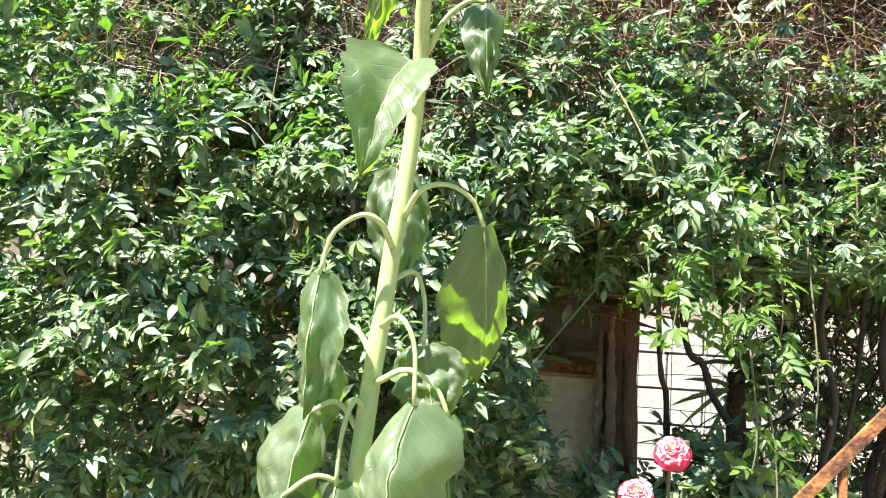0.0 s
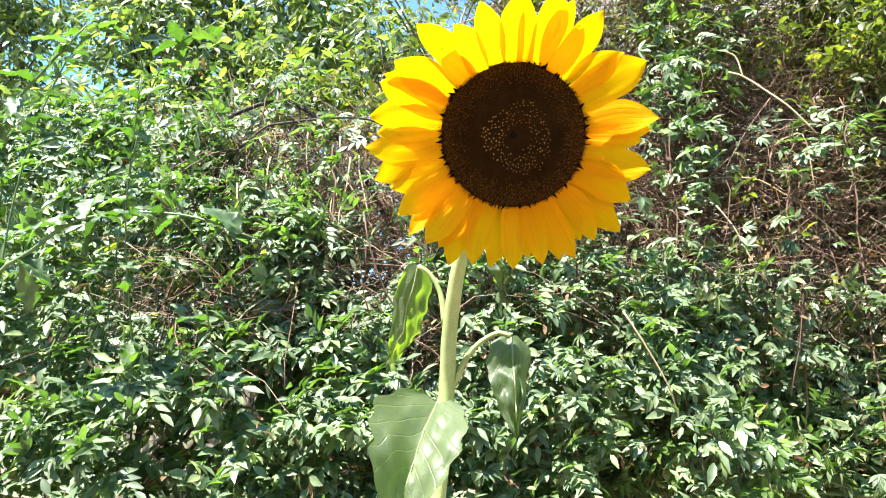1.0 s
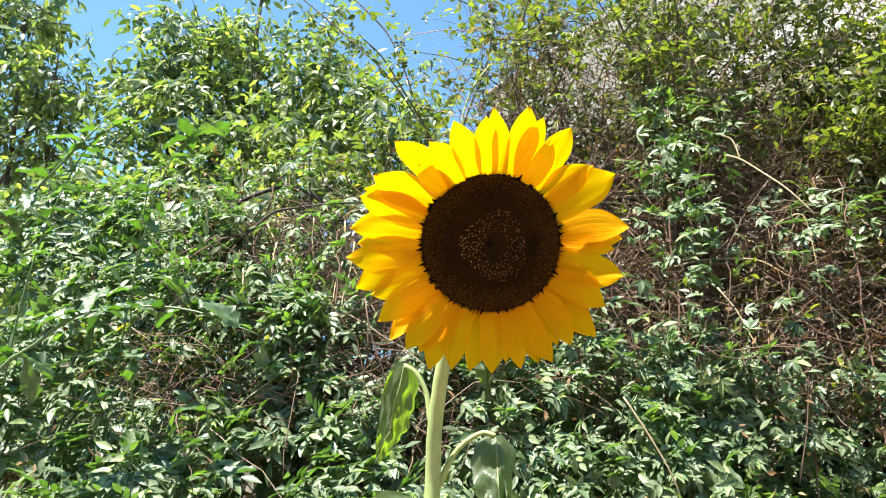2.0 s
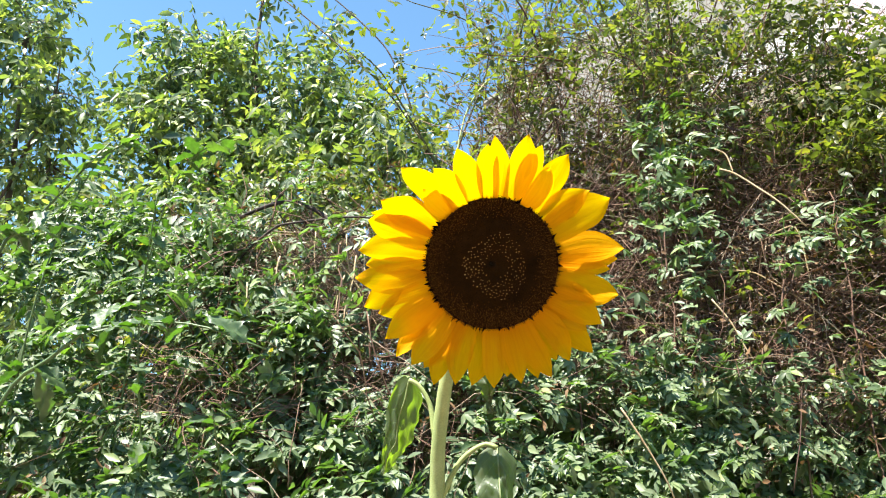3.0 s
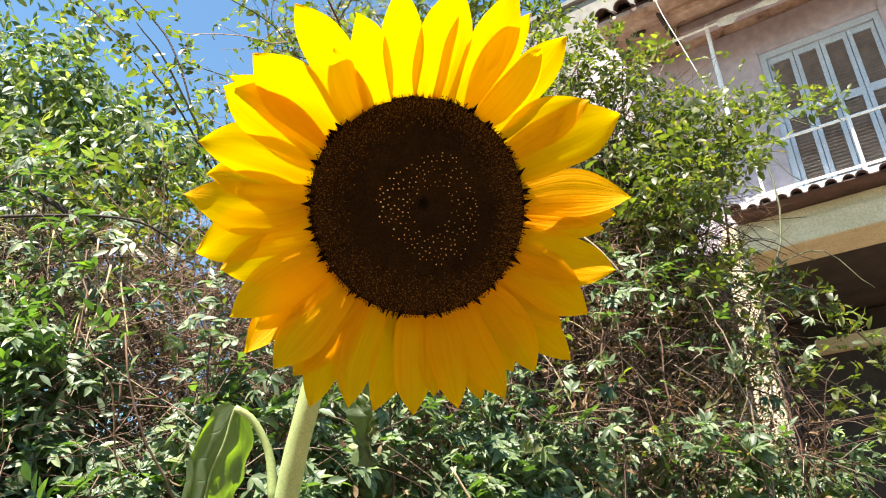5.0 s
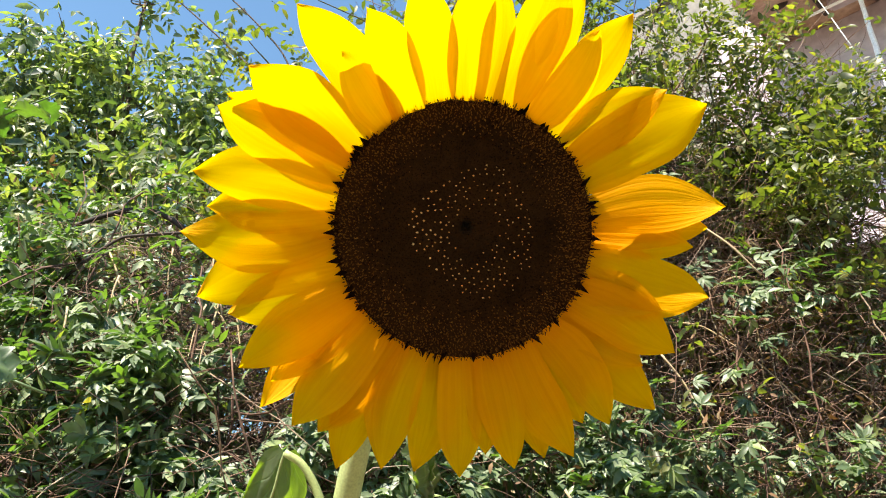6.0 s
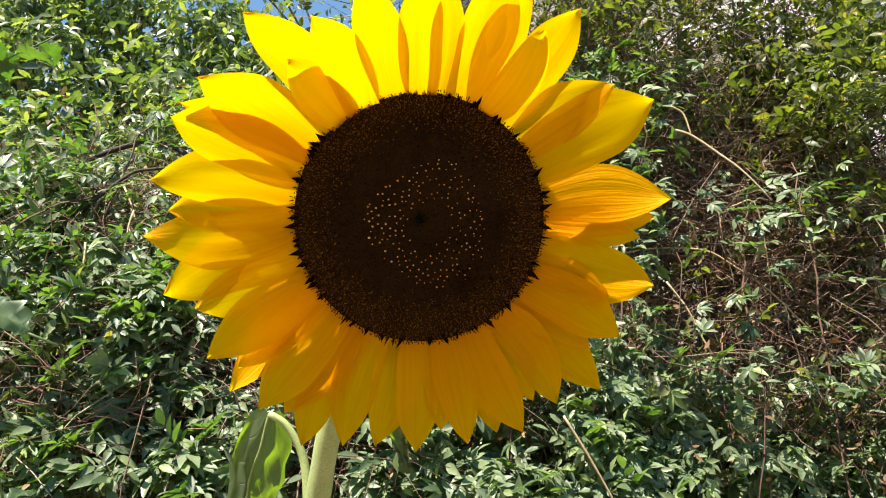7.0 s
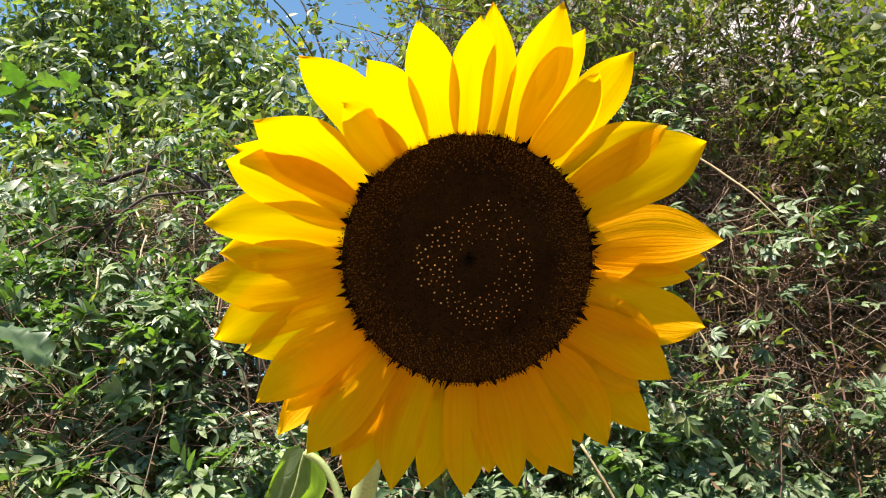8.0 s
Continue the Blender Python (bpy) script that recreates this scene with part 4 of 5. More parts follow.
def rose_thicket():
    bush = thing("rose_thicket", "tall rambling rose bush with small olive leaves", "shrub", (0.8, 2.6, 0))
    g = np.random.default_rng(31)
    clumps = []
    for i in range(150):
        x = g.uniform(-0.05, 1.5)
        top = 3.0 + 0.55 * min(1, max(0, x) / 0.35) + 0.25 * math.sin(4 * x) + 0.2 * (x > 0.55)
        ends = (x + g.normal(0.05, 0.25), 2.15 + 0.2 * x + g.uniform(-0.15, 0.7), g.uniform(2.2, top))
        start = (x * 0.8 + g.normal(0, 0.1), 2.5 + g.uniform(-0.1, 0.3), 1.42)
        mid = ((start[0] + ends[0]) / 2 + g.normal(0, 0.22), (start[1] + ends[1]) / 2, start[2] + 0.65 * (ends[2] - start[2]))
        line = smooth_line([start, mid, ends, (ends[0] + g.normal(0.05, 0.2), ends[1] - g.uniform(0, 0.25), ends[2] + g.uniform(-0.25, 0.12))], 18)
        part("cane", Pile().add(*tube(line, [0.007, 0.004, 0.0015], 5, 0)), CANE if i % 3 else TWIG, bush)
        clumps.append(line)
    for i in range(26):
        e = (1.3 + g.normal(0, 0.22), 2.3 + g.normal(0, 0.12), 2.75 + g.normal(0, 0.28))
        line = smooth_line([(1.1 + g.normal(0, 0.1), 2.55, 1.45), (1.2 + g.normal(0, 0.1), 2.45, 2.1), e, (e[0] + g.uniform(0, 0.25), e[1] - 0.1, e[2] - g.uniform(-0.05, 0.2))], 18)
        part("cane", Pile().add(*tube(line, [0.005, 0.003, 0.0015], 5, 0)), TWIG if i % 2 else CANE, bush)
        clumps += [line, line]
    line_pts = np.concatenate([c[5:] for c in clumps])
    k = 15500
    pts = line_pts[g.integers(0, len(line_pts), k)] + g.normal(0, 0.07, (k, 3))
    # thinner towards the house
    edge = np.where(pts[:, 2] < 2.6, 1.36, 1.50 - 0.75 * np.maximum(0, pts[:, 2] - 3.0)) + 0.08 * np.sin(9 * pts[:, 2])
    keep = (pts[:, 0] < edge) & (pts[:, 2] > 1.95)
    low = pts[:, 2] < 2.55
    keep &= ~low | (g.random(k) < 0.24)
    keep &= (pts[:, 0] > 0.55) | (g.random(k) < 0.62)
    pts = pts[keep]
    k = len(pts)
    dirs = np.stack([g.normal(0, 0.8, k), -0.4 + g.normal(0, 0.6, k), g.normal(0, 0.5, k)], 1)
    nrm = np.stack([g.normal(-0.2, 0.5, k), g.normal(-0.2, 0.5, k), 0.8 + g.normal(0, 0.3, k)], 1)
    foliage(bush, "leaf", pts, dirs, nrm, g.uniform(0.7, 1.3, k), ROSE_KINDS, OLIVE, 290, lambda p: p[:, 1] < 2.35)
    brush = Pile()
    for i in range(4200):
        x = 1.68 * g.random() ** 0.85 - 0.08
        p = wander(g, (x, 2.1 + 0.2 * x + g.uniform(-0.1, 0.5), g.uniform(2.1, 3.25)), (g.normal(0.1, 0.8), g.normal(-0.2, 0.4), g.normal(0.3, 0.8)), g.uniform(0.10, 0.38), 5, 0.2)
        r = g.choice([0.0009, 0.0014, 0.0022], p=[0.5, 0.36, 0.14])
        brush.add(*tube(p, [r, r * 0.6], 3, 5))
    tagged(part("twig_tangle", brush, TWIG, bush), kind="stuff")
    # canes that arch against the sky
    sky_canes = [[(-0.20, 2.4, 2.75), (-0.38, 2.32, 3.02), (-0.60, 2.3, 3.25), (-0.90, 2.3, 3.54), (-1.1, 2.3, 3.75)], [(-0.24, 2.4, 2.8), (-0.36, 2.32, 3.14), (-0.47, 2.3, 3.30), (-0.70, 2.3, 3.53), (-0.95, 2.3, 3.68)],
                 [(-0.11, 2.15, 2.55), (-0.07, 2.15, 2.81), (0.02, 2.15, 2.96), (0.17, 2.15, 3.10), (0.31, 2.15, 3.13), (0.52, 2.15, 3.11), (0.64, 2.15, 2.99), (0.72, 2.18, 2.8)],
                 [(-0.02, 2.5, 2.6), (-0.05, 2.5, 3.1), (-0.06, 2.5, 3.5)], [(0.05, 2.5, 2.6), (0.06, 2.5, 3.1), (0.14, 2.5, 3.6)], [(0.1, 2.4, 2.7), (0.2, 2.4, 3.2), (0.22, 2.4, 3.7)],
                 [(0.9, 2.4, 2.6), (1.2, 2.35, 2.85), (1.5, 2.3, 3.05), (1.85, 2.3, 3.25), (2.15, 2.3, 3.28)], [(1.0, 2.3, 2.3), (1.4, 2.2, 2.45), (1.7, 2.2, 2.35), (1.95, 2.2, 2.1)], [(1.1, 2.3, 2.1), (1.5, 2.2, 2.15), (1.75, 2.1, 1.95), (2.0, 2.05, 1.75)]]
    pts, dirs = [], []
    for n, c in enumerate(sky_canes):
        line = smooth_line(c, 24)
        part("cane", Pile().add(*tube(line, [0.0034, 0.0028, 0.0016], 6, 0)), STALK if n == 2 else BARK if n < 2 else CANE, bush)
        for p in line[(2 if n != 0 and n != 1 else 0):(24 if n > 2 else 15)]:
            for _ in range((2, 1, 1, 3, 3, 3, 5, 6, 6)[n]):
                pts.append(p + g.normal(0, 0.035, 3))
                dirs.append((g.normal(0, 0.8), g.normal(-0.3, 0.6), g.normal(0, 0.5)))
    k = len(pts)
    foliage(bush, "leaf", np.array(pts), np.array(dirs), np.stack([g.normal(0, 0.4, k), g.normal(-0.2, 0.4, k), np.ones(k)], 1), g.uniform(0.8, 1.4, k), ROSE_KINDS, OLIVE, 0)
    for c in ((0.32, 2.38, 3.14), (-0.36, 2.38, 2.98), (0.55, 2.3, 2.9), (-0.02, 2.48, 3.45), (0.9, 2.3, 2.75)):
        bm = bmesh.new()
        bmesh.ops.create_icosphere(bm, subdivisions=2, radius=0.011, matrix=Matrix.Translation(c) @ Matrix.Diagonal((1, 1, 1.3, 1)))
        part("rose_hip", bm, DRYLEAF, bush, "small brown rose hip")


rose_thicket()


# ---- low growth that fills the saddle, and the trees behind ----
TREE_KINDS = [spray(3, 0.074, 0.030, 0.6, 41, 0.4, plain=True), spray(5, 0.064, 0.027, 0.9, 42, 0.45, plain=True), spray(4, 0.076, 0.030, 0.8, 43, 0.4, plain=True), spray(5, 0.058, 0.024, 1.0, 44, 0.5, plain=True)]


def tree(label, foot, blobs, count, seed, material=LIME, kinds=TREE_KINDS, name="tree", apart=280):
    """A small tree: a trunk, limbs to each clump (centre, radii), leaves on the clumps' skins."""
    t = thing(name, label, "tree" if name == "tree" else "shrub", foot)
    g = np.random.default_rng(seed)
    fork = np.array(foot) + np.array((0.05, 0.0, 1.3))
    part("trunk", Pile().add(*tube([foot, tuple(np.array(foot) + (0.03, 0.02, 0.7)), tuple(fork)], [0.07, 0.05], 9, 12, 0.05)), BARK, t)
    vol = np.array([r[0] * r[1] * r[2] for _, r in blobs]) ** 0.67
    pts, dirs, nrm = [], [], []
    for (c, r), share in zip(blobs, vol / vol.sum()):
        c, r = np.array(c), np.array(r)
        part("limb", Pile().add(*tube([tuple(fork), tuple((fork + c) / 2 + g.normal(0, 0.08, 3)), tuple(c)], [0.03, 0.009], 6, 12, 0.05)), BARK, t)
        for _ in range(5):
            o = unit(g.normal(0, 1, 3))
            part("branch", Pile().add(*tube([tuple(c - 0.2 * r * o), tuple(c + 0.45 * r * o + g.normal(0, 0.03, 3)), tuple(c + 0.92 * r * o)], [0.008, 0.002], 4, 8)), BARK, t)
        k = int(count * share)
        o = g.normal(0, 1, (k, 3))
        o /= np.linalg.norm(o, axis=1)[:, None]
        lump = 1 + 0.5 * np.array([noise.noise(Vector(v * 2.6) + Vector((seed, 0, 0))) for v in o]) + 0.26 * np.array([noise.noise(Vector(v * 7) + Vector((0, seed, 0))) for v in o])
        rad = (g.random(k) ** 0.30) * lump
        tuft = max(1, k // 7)
        home = g.integers(0, tuft, k)
        o, rad = o[home], rad[home]
        pts.append(c + o * rad[:, None] * r + g.normal(0, 1, (k, 3)) * (0.05, 0.05, 0.07))
        dirs.append(o * 0.6 + g.normal(0, 0.45, (k, 3)) + np.array((0, 0, -0.8)))
        nrm.append(o * 0.4 + g.normal(0, 0.4, (k, 3)) + np.array((0, 0, 0.7)))
    pts, dirs, nrm = np.concatenate(pts), np.concatenate(dirs), np.concatenate(nrm)
    foliage(t, "leaf", pts, dirs, nrm, g.uniform(0.65, 1.15, len(pts)) * (1.0 if name == "tree" else 1.2), kinds, material, apart, lambda p: p[:, 1] < np.percentile(p[:, 1], 30))


tree("small tree with backlit lime green leaves", (-1.6, 3.7, 0), [((-2.02, 3.55, 3.98), (0.26, 0.3, 0.38)), ((-2.05, 3.5, 3.62), (0.22, 0.3, 0.28)), ((-1.82, 3.55, 4.18), (0.26, 0.3, 0.24)), ((-1.47, 3.45, 4.50), (0.09, 0.09, 0.12)), ((-1.5, 3.6, 3.98), (0.34, 0.4, 0.34)), ((-1.62, 3.5, 3.5), (0.42, 0.4, 0.4)), ((-1.15, 3.55, 3.82), (0.34, 0.4, 0.36)), ((-0.85, 3.4, 3.55), (0.28, 0.3, 0.28)), ((-0.55, 3.35, 3.38), (0.26, 0.3, 0.26)), ((-1.5, 3.4, 3.05), (0.6, 0.4, 0.4)), ((-0.95, 3.4, 3.15), (0.5, 0.4, 0.42)), ((-1.9, 3.3, 2.6), (0.8, 0.5, 0.6)), ((-1.1, 3.1, 2.6), (0.7, 0.4, 0.55))], 5200, 41)
tree("leafy tree with dark shaded lower crown", (-3.2, 3.7, 0), [((-3.3, 3.5, 4.45), (0.42, 0.5, 0.5)), ((-2.95, 3.4, 4.25), (0.26, 0.35, 0.4)), ((-3.1, 3.45, 3.75), (0.6, 0.45, 0.42)), ((-2.66, 3.4, 3.85), (0.22, 0.3, 0.22)), ((-2.68, 3.55, 3.45), (0.3, 0.3, 0.32)), ((-3.7, 4.2, 3.3), (0.9, 0.4, 0.6)), ((-3.5, 4.4, 2.5), (1.1, 0.4, 0.7)), ((-3.1, 4.3, 1.6), (1.0, 0.4, 0.8)), ((-3.0, 4.6, 3.0), (1.3, 0.3, 0.6)), ((-2.3, 4.0, 2.4), (0.6, 0.3, 0.6))], 5600, 42)
tree("low olive green shrub at the foot of the trees", (-0.5, 2.9, 0), [((-0.75, 2.75, 2.55), (0.4, 0.3, 0.4)), ((-0.3, 2.75, 2.55), (0.38, 0.3, 0.33)), ((0.1, 2.8, 2.45), (0.35, 0.3, 0.4)), ((-0.5, 2.6, 2.1), (0.6, 0.25, 0.35)), ((0.4, 2.9, 2.2), (0.5, 0.3, 0.5)), ((1.0, 3.0, 2.1), (0.5, 0.3, 0.5)), ((1.3, 3.0, 1.6), (0.45, 0.3, 0.5)), ((1.35, 2.85, 2.45), (0.35, 0.25, 0.42)), ((0.85, 2.95, 2.55), (0.4, 0.25, 0.42)), ((0.15, 2.95, 1.15), (0.38, 0.18, 0.6)), ((0.3, 2.7, 1.7), (0.4, 0.2, 0.35)), ((-0.6, 2.6, 1.5), (0.9, 0.25, 0.6)), ((-1.6, 2.4, 1.6), (0.8, 0.25, 0.9)), ((-0.5, 2.5, 0.7), (1.0, 0.3, 0.7)), ((-1.7, 2.3, 0.7), (0.8, 0.3, 0.7))], 3900, 43, OLIVE, ROSE_KINDS[2:] + TREE_KINDS[1:2], "shrub", 120)


# ---- tall weeds beside the sunflower ----
def lobed_leaf(length, width, seed):
    """A long leaf with shallow lobes along +y."""
    g = np.random.default_rng(seed)
    rows = 24
    v = []
    for i in range(rows):
        t = i / (rows - 1)
        lobe = 0.62 + 0.38 * (1 - (t * 4.5 + 0.3 * seed) % 1.0)
        h = max(0.002, width / 2 * math.sin(math.pi * min(1, t * 0.93 + 0.07)) ** 0.7 * lobe)
        z = -0.25 * length * t * t
        for x in (-1, -0.5, 0, 0.5, 1):
            v.append((x * h, t * length * 0.95, z + 0.25 * abs(x) * h + 0.004 * math.sin(9 * t + 4 * x + seed)))
    return np.array(v), np.array(grid_faces(rows, 5))


def weed(stalks, leaves, label, seed):
    w = thing("weed", label, "weed", stalks[0][0], group="tall weeds")
    g = np.random.default_rng(seed)
    kinds = [lobed_leaf(0.070, 0.044, 1), lobed_leaf(0.055, 0.036, 2), lobed_leaf(0.080, 0.042, 3)]
    meshes = []
    for v, f in kinds:
        me = mesh_np("leaf", v, f)
        me.materials.append(WEED)
        meshes.append(me)
    for s in stalks:
        line = smooth_line(s, 30)
        part("stem", Pile().add(*tube(line, [0.0042, 0.003, 0.0015] if seed == 51 else [0.0024, 0.002, 0.0012], 6, 0)), WEEDSTEM, w)
        for n in range(leaves):
            i = int(g.uniform(0.42, 1.0) * 29)
            d = np.array([[g.normal(0, 1), g.normal(-0.3, 0.8), g.normal(0.15, 0.35)]])
            rot = turn_to(d, np.array([[g.normal(0, 0.2), g.normal(-0.35, 0.3), 1.0]]))[0] * g.uniform(0.7, 1.15) * (1.05 if seed == 51 else 0.85)
            m = np.eye(4)
            m[:3, :3], m[:3, 3] = rot, line[i]
            piece("leaf", meshes[n % 3], Matrix(m.tolist()), w)


weed([[(-0.80, 1.16, 0), (-0.78, 1.15, 0.9), (-0.75, 1.12, 1.5), (-0.69, 1.1, 1.68), (-0.635, 1.1, 1.731), (-0.584, 1.1, 1.774), (-0.542, 1.1, 1.788), (-0.467, 1.1, 1.795), (-0.376, 1.1, 1.787), (-0.265, 1.1, 1.749)],
      [(-0.80, 1.16, 0.9), (-0.86, 1.18, 1.6), (-0.86, 1.2, 1.95), (-0.82, 1.2, 2.005), (-0.784, 1.2, 2.05), (-0.74, 1.2, 2.11), (-0.68, 1.2, 2.19)]], 13, "tall green weed with lobed leaves and an arching stem", 51)
weed([[(-0.42, 1.62, 0), (-0.44, 1.60, 0.9), (-0.46, 1.56, 1.3), (-0.43, 1.40, 1.52), (-0.41, 1.25, 1.68)]], 20, "upright green weed with toothed leaves", 52)
weed([[(-0.66, 1.6, 0), (-0.66, 1.56, 0.9), (-0.65, 1.5, 1.5), (-0.64, 1.36, 1.85), (-0.60, 1.27, 2.12)]], 24, "upright leafy weed among the hedge shoots", 53)
weed([[(-0.76, 1.62, 0), (-0.75, 1.58, 0.9), (-0.73, 1.5, 1.6), (-0.69, 1.43, 2.0), (-0.62, 1.38, 2.22), (-0.50, 1.36, 2.30)]], 22, "leafy weed shoot arching over the hedge", 54)
weed([[(-0.95, 1.55, 0), (-0.94, 1.5, 0.9), (-0.92, 1.42, 1.6), (-0.88, 1.36, 1.95), (-0.80, 1.33, 2.2), (-0.70, 1.32, 2.28)]], 24, "leafy weed shoot leaning over the hedge", 55)


# ---- the house ----
def house_frame(name, label, category):
    """A thing whose own x runs along the front, y into the house."""
    ob = thing(name, label, category, (6.1, 6.9, 0))
    ob.rotation_euler = (0, 0, math.atan2(-0.719, 0.695))
    ob["turned"] = 1
    return ob


def half_tile(length, radius):
    """A half-round roof tile along +y, hollow side down."""
    v = []
    for y, r in ((0, radius), (length, radius * 0.85)):
        for rr in (r, r - 0.014):
            for k in range(9):
                a = math.pi * k / 8
                v.append((rr * math.cos(a), y, rr * math.sin(a)))
    f = []
    for k in range(8):
        for a, b in ((0, 18), (27, 9), (9, 0), (18, 27)):
            f += [(a + k, a + k + 1, b + k + 1), (a + k, b + k + 1, b + k)]
    return np.array(v), np.array(f)


def house():
    h = house_frame("house", "old mauve plastered house with shuttered window and tiled eaves", "house")
    part("wall", boxes(((-2.6, 0, 5.45), (-0.03, 0.3, 9.3), 0.01), ((1.42, 0, 5.45), (6.0, 0.3, 9.3), 0.01), ((-0.03, 0, 8.12), (1.42, 0.3, 9.3), 0.01), ((-0.03, 0, 5.45), (1.42, 0.3, 5.72), 0.01)), PLASTER, h)
    # the cornice and the roof over it
    v = []
    prof = [(0.02, 8.62), (-0.16, 8.64), (-0.20, 8.74), (-0.55, 8.70), (-0.90, 8.62), (-1.0, 8.52), (-1.16, 8.48), (-1.34, 8.47), (-1.36, 8.55), (0.02, 9.30)]
    for x in np.linspace(-1.75, 6.0, 40):
        v += [(x, y + 0.02 * noise.noise((x * 2, y * 5, 1)), z + 0.03 * noise.noise((x * 1.7, z * 3, 2))) for y, z in prof]
    v += [tuple(np.mean(v[:10], axis=0)), tuple(np.mean(v[-10:], axis=0))]
    f = grid_faces(40, 10, True) + [(400, (j + 1) % 10, j) for j in range(10)] + [(401, 390 + j, 390 + (j + 1) % 10) for j in range(10)]
    part("cornice", Pile().add(v, f), CORNICE, h, "weathered salmon plaster cornice with bare patches")
    roof = part("roof", boxes(((-1.75, -1.46, -0.02), (6.0, 2.7, 0.02), 0.004)), CLAY, h)
    roof.data.transform(Matrix.Translation((0, 0, 9.345)) @ Matrix.Rotation(radians(28.5), 4, "X"))
    tile = mesh_np("roof_tile", *half_tile(0.45, 0.115))
    tile.materials.append(CLAY)
    small = mesh_np("roof_tile", *half_tile(0.4, 0.07))
    small.materials.append(CLAY)
    g = np.random.default_rng(61)
    for k in range(28):
        for row in range(2):
            ob = piece("roof_tile", tile, pose(-1.62 + 0.275 * k + g.normal(0, 0.008), -1.42 + 0.34 * row, 8.60 + 0.185 * row + g.normal(0, 0.016), 28 + g.normal(0, 2), g.normal(0, 5), g.normal(0, 3.5)), roof)
    # solid dark lumps stand for the shade inside the cornice's holes
    for k, (x, d) in enumerate(((-1.36, 0.085), (-0.3, 0.06), (1.4, 0.07))):
        bm = bmesh.new()
        bmesh.ops.create_icosphere(bm, subdivisions=2, radius=d, matrix=Matrix.Translation((x, -0.75, 8.66)) @ Matrix.Diagonal((1.4, 0.6, 0.7, 1)))
        part("eave_hole", bm, DARK, h, "dark broken hole in the cornice")
    for x in (-0.98,):
        part("drain_pipe", Pile().add(*tube([(x, -1.38, 8.56), (x + 0.01, -1.05, 8.50), (x + 0.02, -0.6, 8.58), (x + 0.03, -0.3, 8.56)], [0.03, 0.035, 0.03], 8)), DARK, h, "dark broken drain pipe")
    # the shuttered window
    win = part("window", boxes(((-0.03, 0.02, 5.72), (0.05, 0.2, 8.12)), ((1.34, 0.02, 5.72), (1.42, 0.2, 8.12)), ((0.05, 0.02, 8.02), (1.34, 0.2, 8.12))), SHUTTER, h, "grey painted shuttered window")
    for c in range(4):
        x0 = 0.055 + 0.322 * c
        leaf = part("shutter", boxes(((x0, 0.05, 5.72), (x0 + 0.055, 0.10, 8.015)), ((x0 + 0.26, 0.05, 5.72), (x0 + 0.315, 0.10, 8.015)), *[((x0 + 0.055, 0.05, z), (x0 + 0.26, 0.10, z + w)) for z, w in ((7.92, 0.095), (7.02, 0.12), (5.95, 0.09), (5.72, 0.05))]), SHUTTER, h)
        for z0, z1 in ((6.05, 7.01), (7.15, 7.91)):
            for z in np.arange(z0, z1, 0.048):
                bm = boxes(((x0 + 0.05, -0.022, -0.004), (x0 + 0.265, 0.022, 0.004), 0.001))
                bmesh.ops.transform(bm, matrix=Matrix.Translation((0, 0.078, z + 0.02)) @ Matrix.Rotation(radians(-38), 4, "X"), verts=bm.verts)
                part("slat", bm, LOUVRE, leaf)
    # a dark sheet behind the slats carries the room's shade in its colour
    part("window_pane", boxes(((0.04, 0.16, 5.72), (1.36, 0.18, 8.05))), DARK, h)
    # the lintel over the porch, its pillar and the room behind, its shade put into dark walls
    part("lintel", boxes(((-1.0, -0.32, 5.16), (6.0, 0.3, 5.45), 0.01)), CREAM, h, "cream plastered porch beam")
    part("ledge", boxes(((-0.95, -0.28, 5.452), (6.0, -0.004, 5.60), 0.01)), CREAM, h)
    # the sunlit patch below the window is put into this band's white
    part("sunlit_band", boxes(((-0.72, -0.30, 5.63), (6.0, -0.004, 5.86), 0.02)), WHITE, h, "band above the tiles, white to look sunlit")
    part("moulding", boxes(((-0.88, -0.50, 8.52), (6.0, -0.30, 8.70), 0.03)), PLASTER, h, "mauve plaster moulding under the eaves")
    part("moulding", boxes(((-0.88, -1.10, 8.42), (6.0, -0.86, 8.62), 0.04)), CORNICE, h)
    part("pillar", boxes(((-1.0, -0.30, 0), (-0.72, 0.0, 5.157), 0.015)), CREAM, h, "cream plastered porch pillar")
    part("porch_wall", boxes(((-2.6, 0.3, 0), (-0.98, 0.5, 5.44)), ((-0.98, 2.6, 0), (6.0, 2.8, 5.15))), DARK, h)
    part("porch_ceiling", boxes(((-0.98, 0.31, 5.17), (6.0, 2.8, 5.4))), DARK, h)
    part("porch_frame", boxes(((0.35, 2.45, 0), (0.55, 2.59, 4.6)), ((-0.5, 2.45, 4.6), (3.0, 2.59, 4.8)), ((2.2, 2.45, 0), (2.4, 2.59, 4.6))), CREAM, h, "dim cream door frame in the porch")
    for k in range(9):
        part("slat", boxes(((0.62 + 0.17 * k, 2.5, 0), (0.72 + 0.17 * k, 2.54, 3.4), 0.005)), WOOD, h, "dark red wooden slat")
    row = part("awning", boxes(((-0.75, -0.62, 5.603), (6.0, -0.02, 5.625), 0.004)), CLAY, h, "row of dark tiles over the porch")
    for k in range(38):
        piece("roof_tile", small, pose(-0.7 + 0.175 * k + g.normal(0, 0.015), -0.66 + g.normal(0, 0.02), 5.60 + g.normal(0, 0.012), 10, g.normal(0, 5), g.normal(0, 4)), row)
    rail = part("railing", Pile().add(*tube([(-0.38, -0.2, 6.62), (6.0, -0.2, 6.62)], [0.02, 0.02], 8)), PIPE, h, "white painted pipe railing")
